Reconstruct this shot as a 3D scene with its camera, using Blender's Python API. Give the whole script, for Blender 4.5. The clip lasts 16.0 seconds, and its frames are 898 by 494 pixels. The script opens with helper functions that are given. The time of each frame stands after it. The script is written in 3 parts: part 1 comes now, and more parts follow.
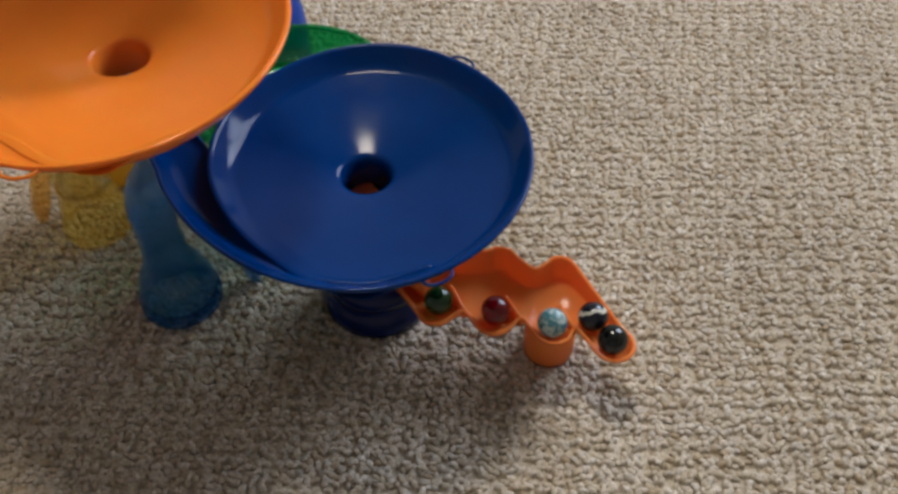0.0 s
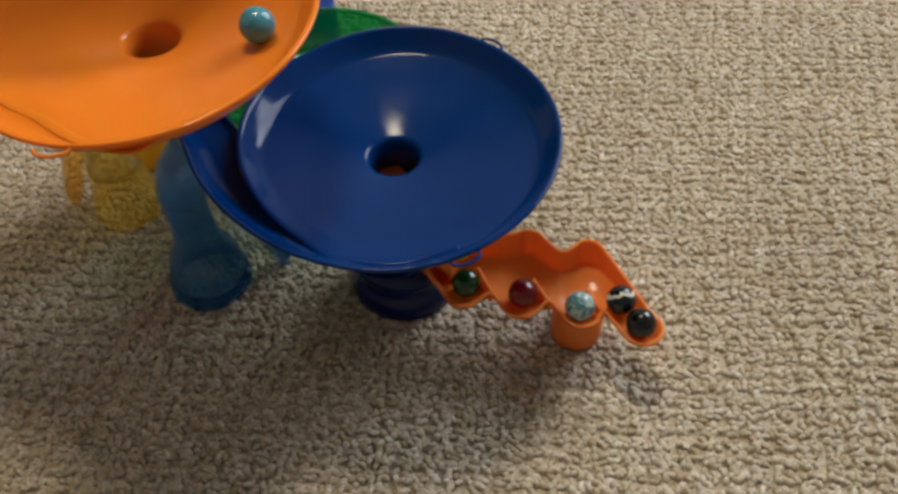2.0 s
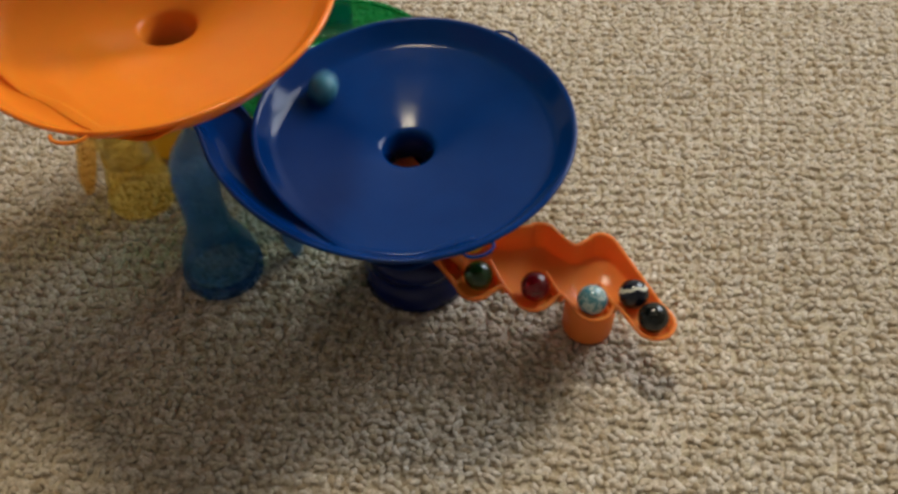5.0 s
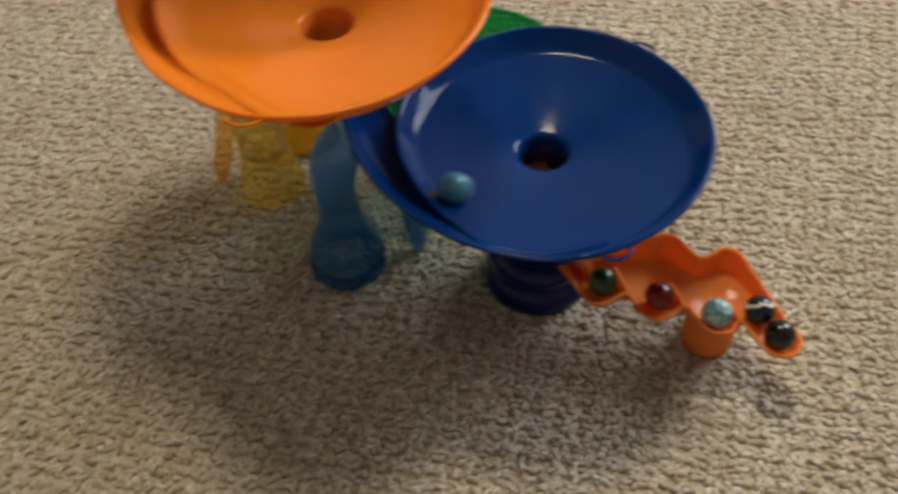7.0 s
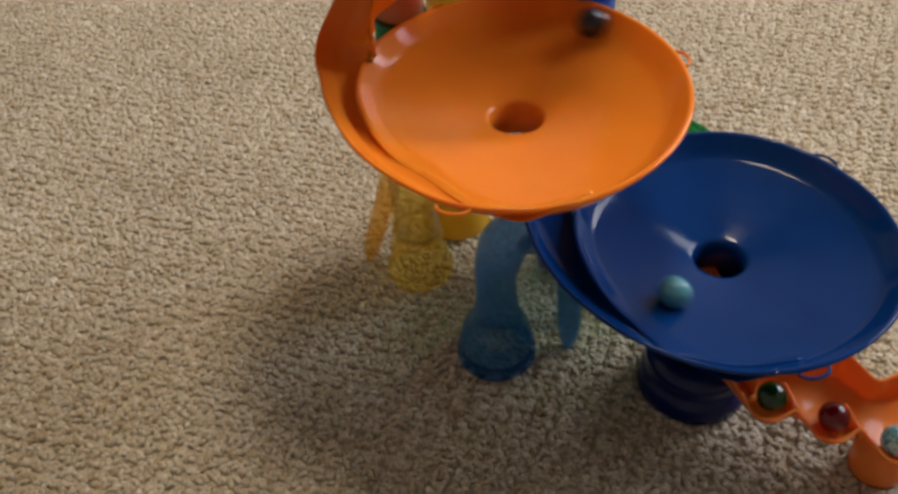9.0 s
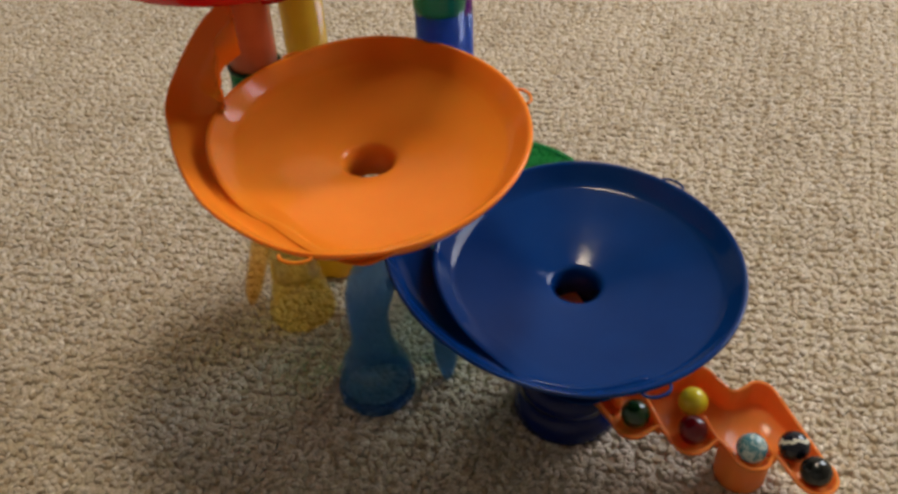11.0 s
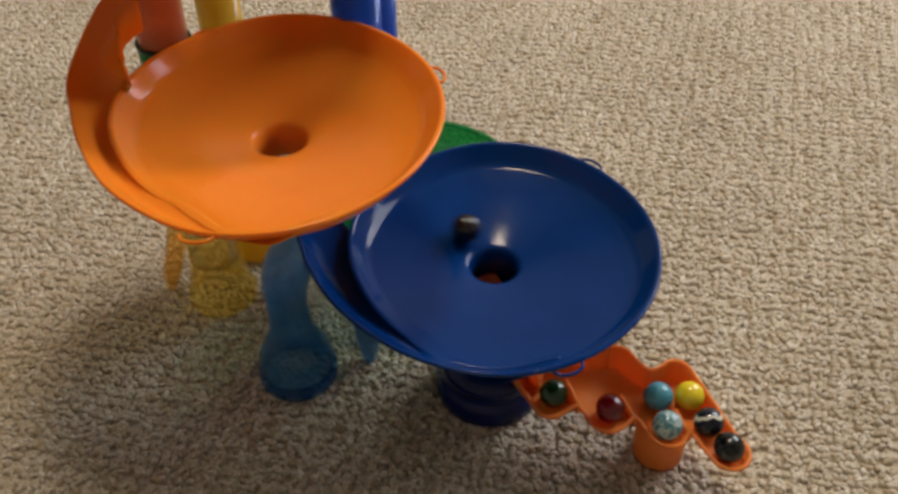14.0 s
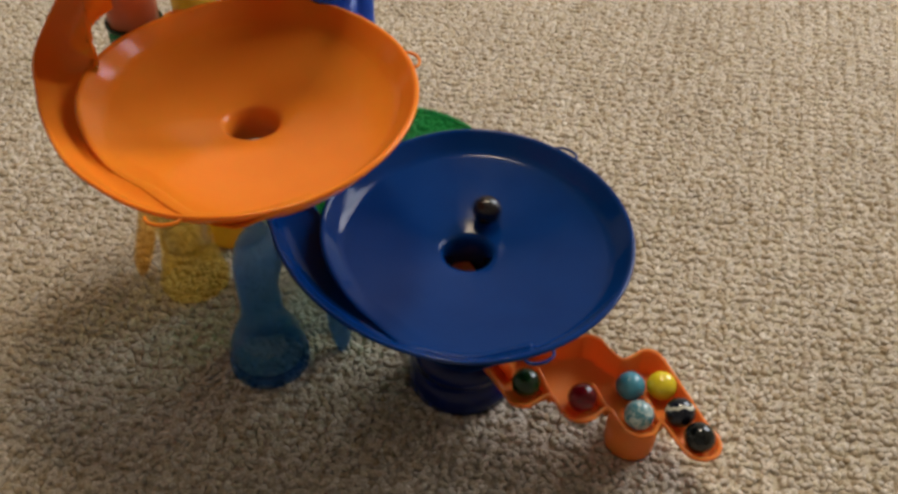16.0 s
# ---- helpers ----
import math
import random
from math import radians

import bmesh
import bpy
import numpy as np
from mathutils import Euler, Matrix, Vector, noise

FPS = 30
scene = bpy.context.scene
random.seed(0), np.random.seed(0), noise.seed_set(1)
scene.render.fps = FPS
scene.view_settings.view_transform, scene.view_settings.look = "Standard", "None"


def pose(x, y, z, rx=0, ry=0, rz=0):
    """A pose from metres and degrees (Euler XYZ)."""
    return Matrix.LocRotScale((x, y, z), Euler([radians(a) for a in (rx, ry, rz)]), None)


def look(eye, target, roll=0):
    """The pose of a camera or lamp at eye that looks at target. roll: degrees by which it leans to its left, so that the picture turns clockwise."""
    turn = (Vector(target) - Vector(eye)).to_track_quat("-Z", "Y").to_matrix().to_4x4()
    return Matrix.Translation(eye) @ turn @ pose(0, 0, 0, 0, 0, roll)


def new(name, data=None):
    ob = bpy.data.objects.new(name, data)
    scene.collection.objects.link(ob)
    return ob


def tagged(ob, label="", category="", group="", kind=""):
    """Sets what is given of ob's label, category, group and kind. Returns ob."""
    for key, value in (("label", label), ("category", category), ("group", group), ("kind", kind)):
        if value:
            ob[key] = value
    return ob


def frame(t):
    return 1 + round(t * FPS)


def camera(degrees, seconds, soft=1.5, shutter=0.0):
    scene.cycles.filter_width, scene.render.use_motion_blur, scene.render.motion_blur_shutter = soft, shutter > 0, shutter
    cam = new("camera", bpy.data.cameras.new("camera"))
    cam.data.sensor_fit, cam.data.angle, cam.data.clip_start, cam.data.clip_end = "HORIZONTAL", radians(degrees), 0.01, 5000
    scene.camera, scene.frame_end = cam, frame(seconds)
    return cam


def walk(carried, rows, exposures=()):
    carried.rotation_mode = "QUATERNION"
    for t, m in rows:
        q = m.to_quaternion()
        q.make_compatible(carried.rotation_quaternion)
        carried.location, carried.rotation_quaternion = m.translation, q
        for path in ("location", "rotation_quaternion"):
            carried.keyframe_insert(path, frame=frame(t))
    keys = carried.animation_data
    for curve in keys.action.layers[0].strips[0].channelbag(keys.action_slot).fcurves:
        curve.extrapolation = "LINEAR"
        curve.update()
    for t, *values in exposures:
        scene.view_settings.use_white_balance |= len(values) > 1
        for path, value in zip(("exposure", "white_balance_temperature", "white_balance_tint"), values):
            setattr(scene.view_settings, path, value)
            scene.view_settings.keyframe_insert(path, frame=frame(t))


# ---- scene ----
cam = camera(53.5, 16.0, soft=3.1, shutter=0.45)
PATH = [
    (0, (0.069, 0.032, 0.43), (0.028, 1.348, -1.076), -0.3),
    (0.5, (0.069, 0.032, 0.428), (-0.001, 1.336, -1.087), -0.9),
    (1, (0.071, 0.029, 0.43), (-0.024, 1.338, -1.08), -2.0),
    (1.5, (0.069, 0.03, 0.429), (-0.028, 1.334, -1.085), -1.9),
    (2, (0.069, 0.029, 0.427), (-0.033, 1.326, -1.092), -2.1),
    (2.5, (0.069, 0.03, 0.428), (-0.036, 1.327, -1.091), -2.2),
    (3, (0.069, 0.029, 0.427), (-0.039, 1.329, -1.089), -2.2),
    (5.5, (0.066, 0.027, 0.426), (-0.056, 1.312, -1.101), -2.1),
    (6, (0.066, 0.024, 0.431), (-0.092, 1.331, -1.075), -3.2),
    (6.5, (0.051, 0.018, 0.43), (-0.161, 1.332, -1.062), -3.5),
    (7, (0.037, 0.011, 0.429), (-0.241, 1.308, -1.067), -3.6),
    (7.1, (0.022, 0.003, 0.423), (-0.292, 1.327, -1.042), -3.2),
    (7.4, (-0.016, -0.001, 0.426), (-0.426, 1.345, -0.995), -2.8),
    (7.5, (-0.025, -0.003, 0.424), (-0.448, 1.347, -0.99), -2.7),
    (8, (-0.027, 0.004, 0.429), (-0.491, 1.333, -0.992), -4.1),
    (8.2, (-0.024, 0.005, 0.429), (-0.481, 1.342, -0.987), -3.9),
    (10.3, (-0.013, 0.007, 0.441), (-0.421, 1.483, -0.846), -2.4),
    (10.5, (-0.003, 0.009, 0.442), (-0.371, 1.49, -0.851), -2.1),
    (11, (0.019, 0.012, 0.444), (-0.285, 1.476, -0.884), -2.5),
    (11.5, (0.019, 0.012, 0.442), (-0.246, 1.48, -0.891), -1.9),
    (12, (0.022, 0.012, 0.44), (-0.215, 1.485, -0.892), -0.9),
    (12.5, (0.033, 0.015, 0.437), (-0.159, 1.48, -0.911), -0.2),
    (13, (0.033, 0.017, 0.436), (-0.143, 1.483, -0.913), 0.3),
    (13.5, (0.034, 0.015, 0.437), (-0.149, 1.483, -0.908), 0.1),
    (14, (0.036, 0.015, 0.437), (-0.153, 1.481, -0.91), -0.0),
    (14.5, (0.037, 0.015, 0.436), (-0.144, 1.457, -0.937), -0.1),
    (15, (0.036, 0.016, 0.433), (-0.117, 1.443, -0.96), 1.2),
    (15.5, (0.04, 0.017, 0.433), (-0.114, 1.462, -0.941), 1.5),
    (16, (0.04, 0.017, 0.433), (-0.105, 1.475, -0.929), 1.8),
]
walk(cam, [(t, look(eye, target, roll)) for t, eye, target, roll in PATH],
     [(0, 0.0, 5700, 10), (1, 0.0, 6200, 7), (2, 0.0, 6300, 6), (6.5, 0.0, 6350, 6), (8.5, 0.0, 6500, 10), (16, 0.0, 6500, 10)])


# ---- world, window light ----
world = bpy.data.worlds.new("world")
scene.world = world
world.use_nodes = True
wn = world.node_tree.nodes
sky = wn.new("ShaderNodeTexSky")
sky.sky_type, sky.sun_disc, sky.sun_elevation, sky.sun_rotation = "NISHITA", False, radians(35), radians(140)
wn["Background"].inputs["Strength"].default_value = 0.06
world.node_tree.links.new(sky.outputs[0], wn["Background"].inputs["Color"])

ROOM = (-1.9, 1.2, -1.6, 2.20, 2.4)          # west, east, south, north, height
WIN = (0.92, 2.00, 0.55, 1.65)              # south, north, sill, head of the window in the east wall
lamp = bpy.data.lights.new("window_light", "AREA")
lamp.shape, lamp.size, lamp.size_y = "RECTANGLE", WIN[1] - WIN[0], WIN[3] - WIN[2]
lamp.energy, lamp.color = 38.0, (0.88, 0.92, 0.98)
ob = new("window_light", lamp)
ob.matrix_world = look((ROOM[1] + 0.02, (WIN[0] + WIN[1]) / 2, (WIN[2] + WIN[3]) / 2), (0.0, 0.4, 0.1))
LAMP = (-0.15, 1.05, 2.34)                    # ceiling lamp
bulb = bpy.data.lights.new("ceiling_light", "AREA")
bulb.shape, bulb.size, bulb.energy, bulb.color = "DISK", 0.48, 27.5, (1.0, 0.85, 0.63)
ob = new("ceiling_light", bulb)
ob.matrix_world = look(LAMP, (LAMP[0], LAMP[1], 0))


# ---- materials ----
def material(name):
    m = bpy.data.materials.new(name)
    m.use_nodes = True
    nt = m.node_tree
    return m, nt, nt.nodes["Principled BSDF"]


def ramp_noise(nt, scale, a, b, detail=4.0, lo=0.3, hi=0.7, coords="Object"):
    tc = nt.nodes.new("ShaderNodeTexCoord")
    tex = nt.nodes.new("ShaderNodeTexNoise")
    tex.inputs["Scale"].default_value, tex.inputs["Detail"].default_value = scale, detail
    nt.links.new(tc.outputs[coords], tex.inputs["Vector"])
    ramp = nt.nodes.new("ShaderNodeValToRGB")
    ramp.color_ramp.elements[0].position, ramp.color_ramp.elements[1].position = lo, hi
    ramp.color_ramp.elements[0].color, ramp.color_ramp.elements[1].color = (*a, 1), (*b, 1)
    nt.links.new(tex.outputs["Fac"], ramp.inputs["Fac"])
    return tex, ramp


def bump(nt, bsdf, scale, strength, distance):
    tex, _ = ramp_noise(nt, scale, (0, 0, 0), (1, 1, 1))
    node = nt.nodes.new("ShaderNodeBump")
    node.inputs["Strength"].default_value, node.inputs["Distance"].default_value = strength, distance
    nt.links.new(tex.outputs["Fac"], node.inputs["Height"])
    nt.links.new(node.outputs["Normal"], bsdf.inputs["Normal"])


def plastic(name, a, b, rough=0.25, sss=0.0, spec=0.22, thin=0.0):
    """Moulded toy plastic: faint mottling, faint scuffs in the gloss; thin: share of light that the thin wall lets through."""
    m, nt, p = material(name)
    _, r = ramp_noise(nt, 35, a, b)
    nt.links.new(r.outputs["Color"], p.inputs["Base Color"])
    _, g = ramp_noise(nt, 160, (rough * 0.85,) * 3, (rough * 1.25,) * 3, 6.0)
    nt.links.new(g.outputs["Color"], p.inputs["Roughness"])
    p.inputs["IOR"].default_value = 1.40
    p.inputs["Specular IOR Level"].default_value = spec
    p.inputs["Subsurface Weight"].default_value = sss
    p.inputs["Subsurface Radius"].default_value = (0.006, 0.002, 0.0006)
    p.inputs["Subsurface Scale"].default_value = 1.0
    bump(nt, p, 60, 0.008, 0.0006)
    if thin:
        tr = nt.nodes.new("ShaderNodeBsdfTranslucent")
        nt.links.new(r.outputs["Color"], tr.inputs["Color"])
        mix = nt.nodes.new("ShaderNodeMixShader")
        mix.inputs["Fac"].default_value = thin
        nt.links.new(p.outputs[0], mix.inputs[1])
        nt.links.new(tr.outputs[0], mix.inputs[2])
        nt.links.new(mix.outputs[0], nt.nodes["Material Output"].inputs["Surface"])
    return m


def clear_plastic(name, tint, body, clear=0.6, rough=0.12):
    """Tinted see-through plastic: tinted passage of light, a little milky body, more gloss at glancing angles."""
    m, nt, p = material(name)
    out = nt.nodes["Material Output"]
    nt.nodes.remove(p)
    thru = nt.nodes.new("ShaderNodeBsdfTransparent")
    thru.inputs["Color"].default_value = (*tint, 1)
    dif = nt.nodes.new("ShaderNodeBsdfDiffuse")
    _, r = ramp_noise(nt, 60, tuple(c * 0.85 for c in body), body)
    nt.links.new(r.outputs["Color"], dif.inputs["Color"])
    trl = nt.nodes.new("ShaderNodeBsdfTranslucent")
    nt.links.new(r.outputs["Color"], trl.inputs["Color"])
    both = nt.nodes.new("ShaderNodeMixShader")
    both.inputs["Fac"].default_value = 0.5
    nt.links.new(dif.outputs[0], both.inputs[1])
    nt.links.new(trl.outputs[0], both.inputs[2])
    glo = nt.nodes.new("ShaderNodeBsdfGlossy")
    glo.inputs["Roughness"].default_value = rough
    mix = nt.nodes.new("ShaderNodeMixShader")
    mix.inputs["Fac"].default_value = clear
    nt.links.new(both.outputs[0], mix.inputs[1])
    nt.links.new(thru.outputs[0], mix.inputs[2])
    lw, power, gain = nt.nodes.new("ShaderNodeLayerWeight"), nt.nodes.new("ShaderNodeMath"), nt.nodes.new("ShaderNodeMath")
    lw.inputs["Blend"].default_value = 0.5
    power.operation, gain.operation = "POWER", "MULTIPLY_ADD"
    power.inputs[1].default_value, gain.inputs[1].default_value, gain.inputs[2].default_value = 4.0, 0.5, 0.03
    nt.links.new(lw.outputs["Facing"], power.inputs[0])
    nt.links.new(power.outputs[0], gain.inputs[0])
    mix2 = nt.nodes.new("ShaderNodeMixShader")
    nt.links.new(gain.outputs[0], mix2.inputs["Fac"])
    nt.links.new(mix.outputs[0], mix2.inputs[1])
    nt.links.new(glo.outputs[0], mix2.inputs[2])
    nt.links.new(mix2.outputs[0], out.inputs["Surface"])
    return m


ORANGE = plastic("orange_plastic", (0.82, 0.212, 0.018), (0.86, 0.232, 0.022), 0.13, 0.25, 0.30, 0.10)
TRAY = plastic("tray_plastic", (0.93, 0.285, 0.062), (0.95, 0.305, 0.070), 0.16, 0.25, 0.32, 0.34)
BLUE = plastic("blue_plastic", (0.001, 0.022, 0.118), (0.002, 0.028, 0.142), 0.11, 0.0, 0.22)
NAVY = plastic("navy_plastic", (0.002, 0.007, 0.060), (0.004, 0.011, 0.078), 0.10, 0.0, 0.40)
RED = plastic("red_plastic", (0.50, 0.012, 0.016), (0.56, 0.016, 0.020), 0.15, 0.0, 0.30, 0.40)
GREEN = plastic("green_plastic", (0.004, 0.20, 0.055), (0.008, 0.24, 0.070), 0.16, 0.0, 0.30, 0.3)
CLEAR_BLUE = clear_plastic("clear_blue", (0.74, 0.88, 0.98), (0.05, 0.23, 0.50), 0.66, 0.08)
DEEP_BLUE = clear_plastic("deep_blue", (0.52, 0.72, 0.94), (0.02, 0.12, 0.36), 0.60, 0.08)
PALE_BLUE = clear_plastic("pale_blue", (0.88, 0.95, 0.98), (0.30, 0.48, 0.60), 0.92)
CLEAR_YELLOW = clear_plastic("clear_yellow", (0.995, 0.95, 0.72), (0.95, 0.62, 0.06), 0.87)
CLEAR_AMBER = clear_plastic("clear_amber", (0.995, 0.91, 0.70), (0.95, 0.50, 0.05), 0.88)
TUBE_BLUE = clear_plastic("tube_blue", (0.55, 0.70, 0.98), (0.02, 0.13, 0.62), 0.50)
TUBE_GREEN = clear_plastic("tube_green", (0.50, 0.90, 0.66), (0.01, 0.36, 0.15), 0.50)
TUBE_YELLOW = clear_plastic("tube_yellow", (0.995, 0.93, 0.60), (0.97, 0.67, 0.07), 0.38)
CLEAR_GREEN = clear_plastic("clear_green", (0.30, 0.84, 0.48), (0.004, 0.28, 0.09), 0.60)
CLEAR_PEACH = clear_plastic("clear_peach", (0.97, 0.70, 0.54), (0.85, 0.36, 0.20), 0.45)
CLEAR_PURPLE = clear_plastic("clear_purple", (0.70, 0.35, 0.76), (0.30, 0.03, 0.36), 0.5)
AMBER = plastic("amber_plastic", (0.34, 0.19, 0.02), (0.40, 0.23, 0.03), 0.2)
DARK_GREEN = plastic("dark_green_plastic", (0.004, 0.035, 0.014), (0.006, 0.045, 0.018), 0.2)
WALL = plastic("wall_paint", (0.45, 0.44, 0.43), (0.49, 0.475, 0.46), 0.7)
WHITE = plastic("white_gloss", (0.62, 0.61, 0.58), (0.66, 0.65, 0.62), 0.35)


def carpet_material(name, island):
    m, nt, p = material(name)
    p.inputs["Roughness"].default_value = 0.95
    p.inputs["Specular IOR Level"].default_value = 0.15
    tc = nt.nodes.new("ShaderNodeTexCoord")
    ramp = nt.nodes.new("ShaderNodeValToRGB")
    cr = ramp.color_ramp
    cr.elements[0].color, cr.elements[1].color = (0.47, 0.37, 0.25, 1), (0.76, 0.70, 0.61, 1)
    for pos, col in ((0.07, (0.52, 0.43, 0.31)), (0.25, (0.60, 0.51, 0.41)), (0.40, (0.58, 0.51, 0.385)), (0.60, (0.63, 0.55, 0.455)), (0.72, (0.60, 0.54, 0.46)), (0.90, (0.68, 0.60, 0.50))):
        cr.elements.new(pos).color = (*col, 1)
    if island:
        geo = nt.nodes.new("ShaderNodeNewGeometry")
        nt.links.new(geo.outputs["Random Per Island"], ramp.inputs["Fac"])
    else:
        tex = nt.nodes.new("ShaderNodeTexNoise")
        tex.inputs["Scale"].default_value = 180
        nt.links.new(tc.outputs["Object"], tex.inputs["Vector"])
        nt.links.new(tex.outputs["Fac"], ramp.inputs["Fac"])
    big, br = ramp_noise(nt, 9, (0.86, 0.85, 0.84), (1.0, 1.0, 1.0))
    fine, fr = ramp_noise(nt, 700, (0.58, 0.55, 0.51), (1.14, 1.14, 1.14), 6.0)
    last = ramp.outputs["Color"]
    for other in (br, fr):
        mul = nt.nodes.new("ShaderNodeMixRGB")
        mul.blend_type = "MULTIPLY"
        mul.inputs["Fac"].default_value = 1.0
        nt.links.new(last, mul.inputs[1])
        nt.links.new(other.outputs["Color"], mul.inputs[2])
        last = mul.outputs["Color"]
    nt.links.new(last, p.inputs["Base Color"])
    bump(nt, p, 1500, 0.3, 0.0005)
    return m


PILE = carpet_material("carpet_loops", True)
BACKING = carpet_material("carpet_backing", False)


# ---- mesh helpers ----
from mathutils.geometry import delaunay_2d_cdt


def mesh_of(name, bm, mat, smooth=True):
    me = bpy.data.meshes.new(name)
    bmesh.ops.recalc_face_normals(bm, faces=bm.faces)
    for f in bm.faces:
        f.smooth = smooth
    bm.to_mesh(me)
    bm.free()
    me.materials.append(mat)
    return me


def part(name, bm, mat, parent, label="", smooth=True):
    """One mesh object under a thing or under a part."""
    ob = new(name, mesh_of(name, bm, mat, smooth))
    ob.parent = parent
    if label:
        ob["label"] = label
    return ob


def thing(name, label, category, at=(0, 0, 0), group="", kind=""):
    ob = new(name)
    ob.empty_display_size = 0.01
    ob.location = at
    return tagged(ob, label, category, group, kind)


def loft(rings, closed_u=True, closed_v=False):
    """Quads between rings of points; closed_u joins a ring's ends, closed_v joins the last ring to the first."""
    bm = bmesh.new()
    vs = [[bm.verts.new(p) for p in r] for r in rings]
    n, k = len(vs[0]), len(vs)
    for i in range(k if closed_v else k - 1):
        a, b = vs[i], vs[(i + 1) % k]
        for j in range(n if closed_u else n - 1):
            bm.faces.new((a[j], a[(j + 1) % n], b[(j + 1) % n], b[j]))
    return bm


def lathe(profile, n=40, at=(0, 0)):
    """A solid of revolution from (radius, height) pairs; the profile is closed when its ends meet the axis or each other."""
    rings = [[(at[0] + r * math.cos(2 * math.pi * j / n), at[1] + r * math.sin(2 * math.pi * j / n), z) for j in range(n)] for r, z in profile]
    return loft(rings, True, True)


def tube(r, wall, z0, z1, n=36, at=(0, 0), e=0.0008):
    return lathe([(r - wall, z0), (r - e, z0), (r, z0 + e), (r, z1 - e), (r - e, z1), (r - wall, z1)], n, at)


def box(x0, x1, y0, y1, z0, z1, bevel=0.0):
    bm = bmesh.new()
    bmesh.ops.create_cube(bm, size=1.0)
    for v in bm.verts:
        v.co = Vector(((x0 + x1) / 2 + v.co.x * (x1 - x0), (y0 + y1) / 2 + v.co.y * (y1 - y0), (z0 + z1) / 2 + v.co.z * (z1 - z0)))
    if bevel:
        bmesh.ops.bevel(bm, geom=bm.edges[:], offset=bevel, segments=2, affect="EDGES", profile=0.6)
    return bm


def spline(points, per=8, closed=False):
    """Catmull-Rom through points of any dimension."""
    p = [np.array(q, float) for q in points]
    k = len(p)
    out = []
    for i in range(k if closed else k - 1):
        if closed:
            a, b, c, d = p[i - 1], p[i], p[(i + 1) % k], p[(i + 2) % k]
        else:
            b, c = p[i], p[i + 1]
            a = p[i - 1] if i else 2 * b - c
            d = p[i + 2] if i + 2 < k else 2 * c - b
        for s in range(per):
            t = s / per
            out.append(0.5 * (2 * b + (c - a) * t + (2 * a - 5 * b + 4 * c - d) * t * t + (3 * b - a - 3 * c + d) * t ** 3))
    if not closed:
        out.append(p[-1])
    return out


def wire(path, r, n=8, closed=False):
    """A round rod along a path of 3D points."""
    pts = [Vector(q) for q in path]
    rings = []
    for i, q in enumerate(pts):
        a = pts[i - 1] if (i or closed) else q
        b = pts[(i + 1) % len(pts)] if (i + 1 < len(pts) or closed) else q
        d = (b - a).normalized()
        u = d.cross(Vector((0, 0, 1)))
        u = u.normalized() if u.length > 1e-4 else Vector((1, 0, 0))
        w = u.cross(d)
        rings.append([q + r * (math.cos(2 * math.pi * j / n) * u + math.sin(2 * math.pi * j / n) * w) for j in range(n)])
    bm = loft(rings, True, closed)
    if not closed:
        bm.verts.ensure_lookup_table()
        bm.faces.new(bm.verts[:n])
        bm.faces.new(bm.verts[-n:])
    return bm


def smooth01(x):
    x = min(1.0, max(0.0, x))
    return x * x * (3 - 2 * x)


# ---- room ----
W, E, S, N, H = ROOM
floor = tagged(new("floor", mesh_of("floor", box(W, E, S, N, -0.05, -0.0024), BACKING, False)), "beige looped wool carpet floor", "floor", kind="structure")
for nm, b in (("wall_south", (W - 0.1, E + 0.15, S - 0.1, S, -0.05, H)), ("wall_west", (W - 0.1, W, S, N, -0.05, H)), ("wall_north", (W - 0.1, E + 0.15, N, N + 0.1, -0.05, H))):
    tagged(new(nm, mesh_of(nm, box(*b), WALL, False)), "plain pale grey painted wall", "wall", kind="structure")
tagged(new("ceiling", mesh_of("ceiling", box(W - 0.1, E + 0.15, S - 0.1, N + 0.15, H, H + 0.1), WHITE, False)), "plain white ceiling", "ceiling", kind="structure")


def joined(boxes):
    """Several blocks that butt end to end, as one mesh."""
    bm = bmesh.new()
    for b in boxes:
        me = bpy.data.meshes.new("block")
        t = box(*b)
        t.to_mesh(me)
        t.free()
        bm.from_mesh(me)
        bpy.data.meshes.remove(me)
    return bm


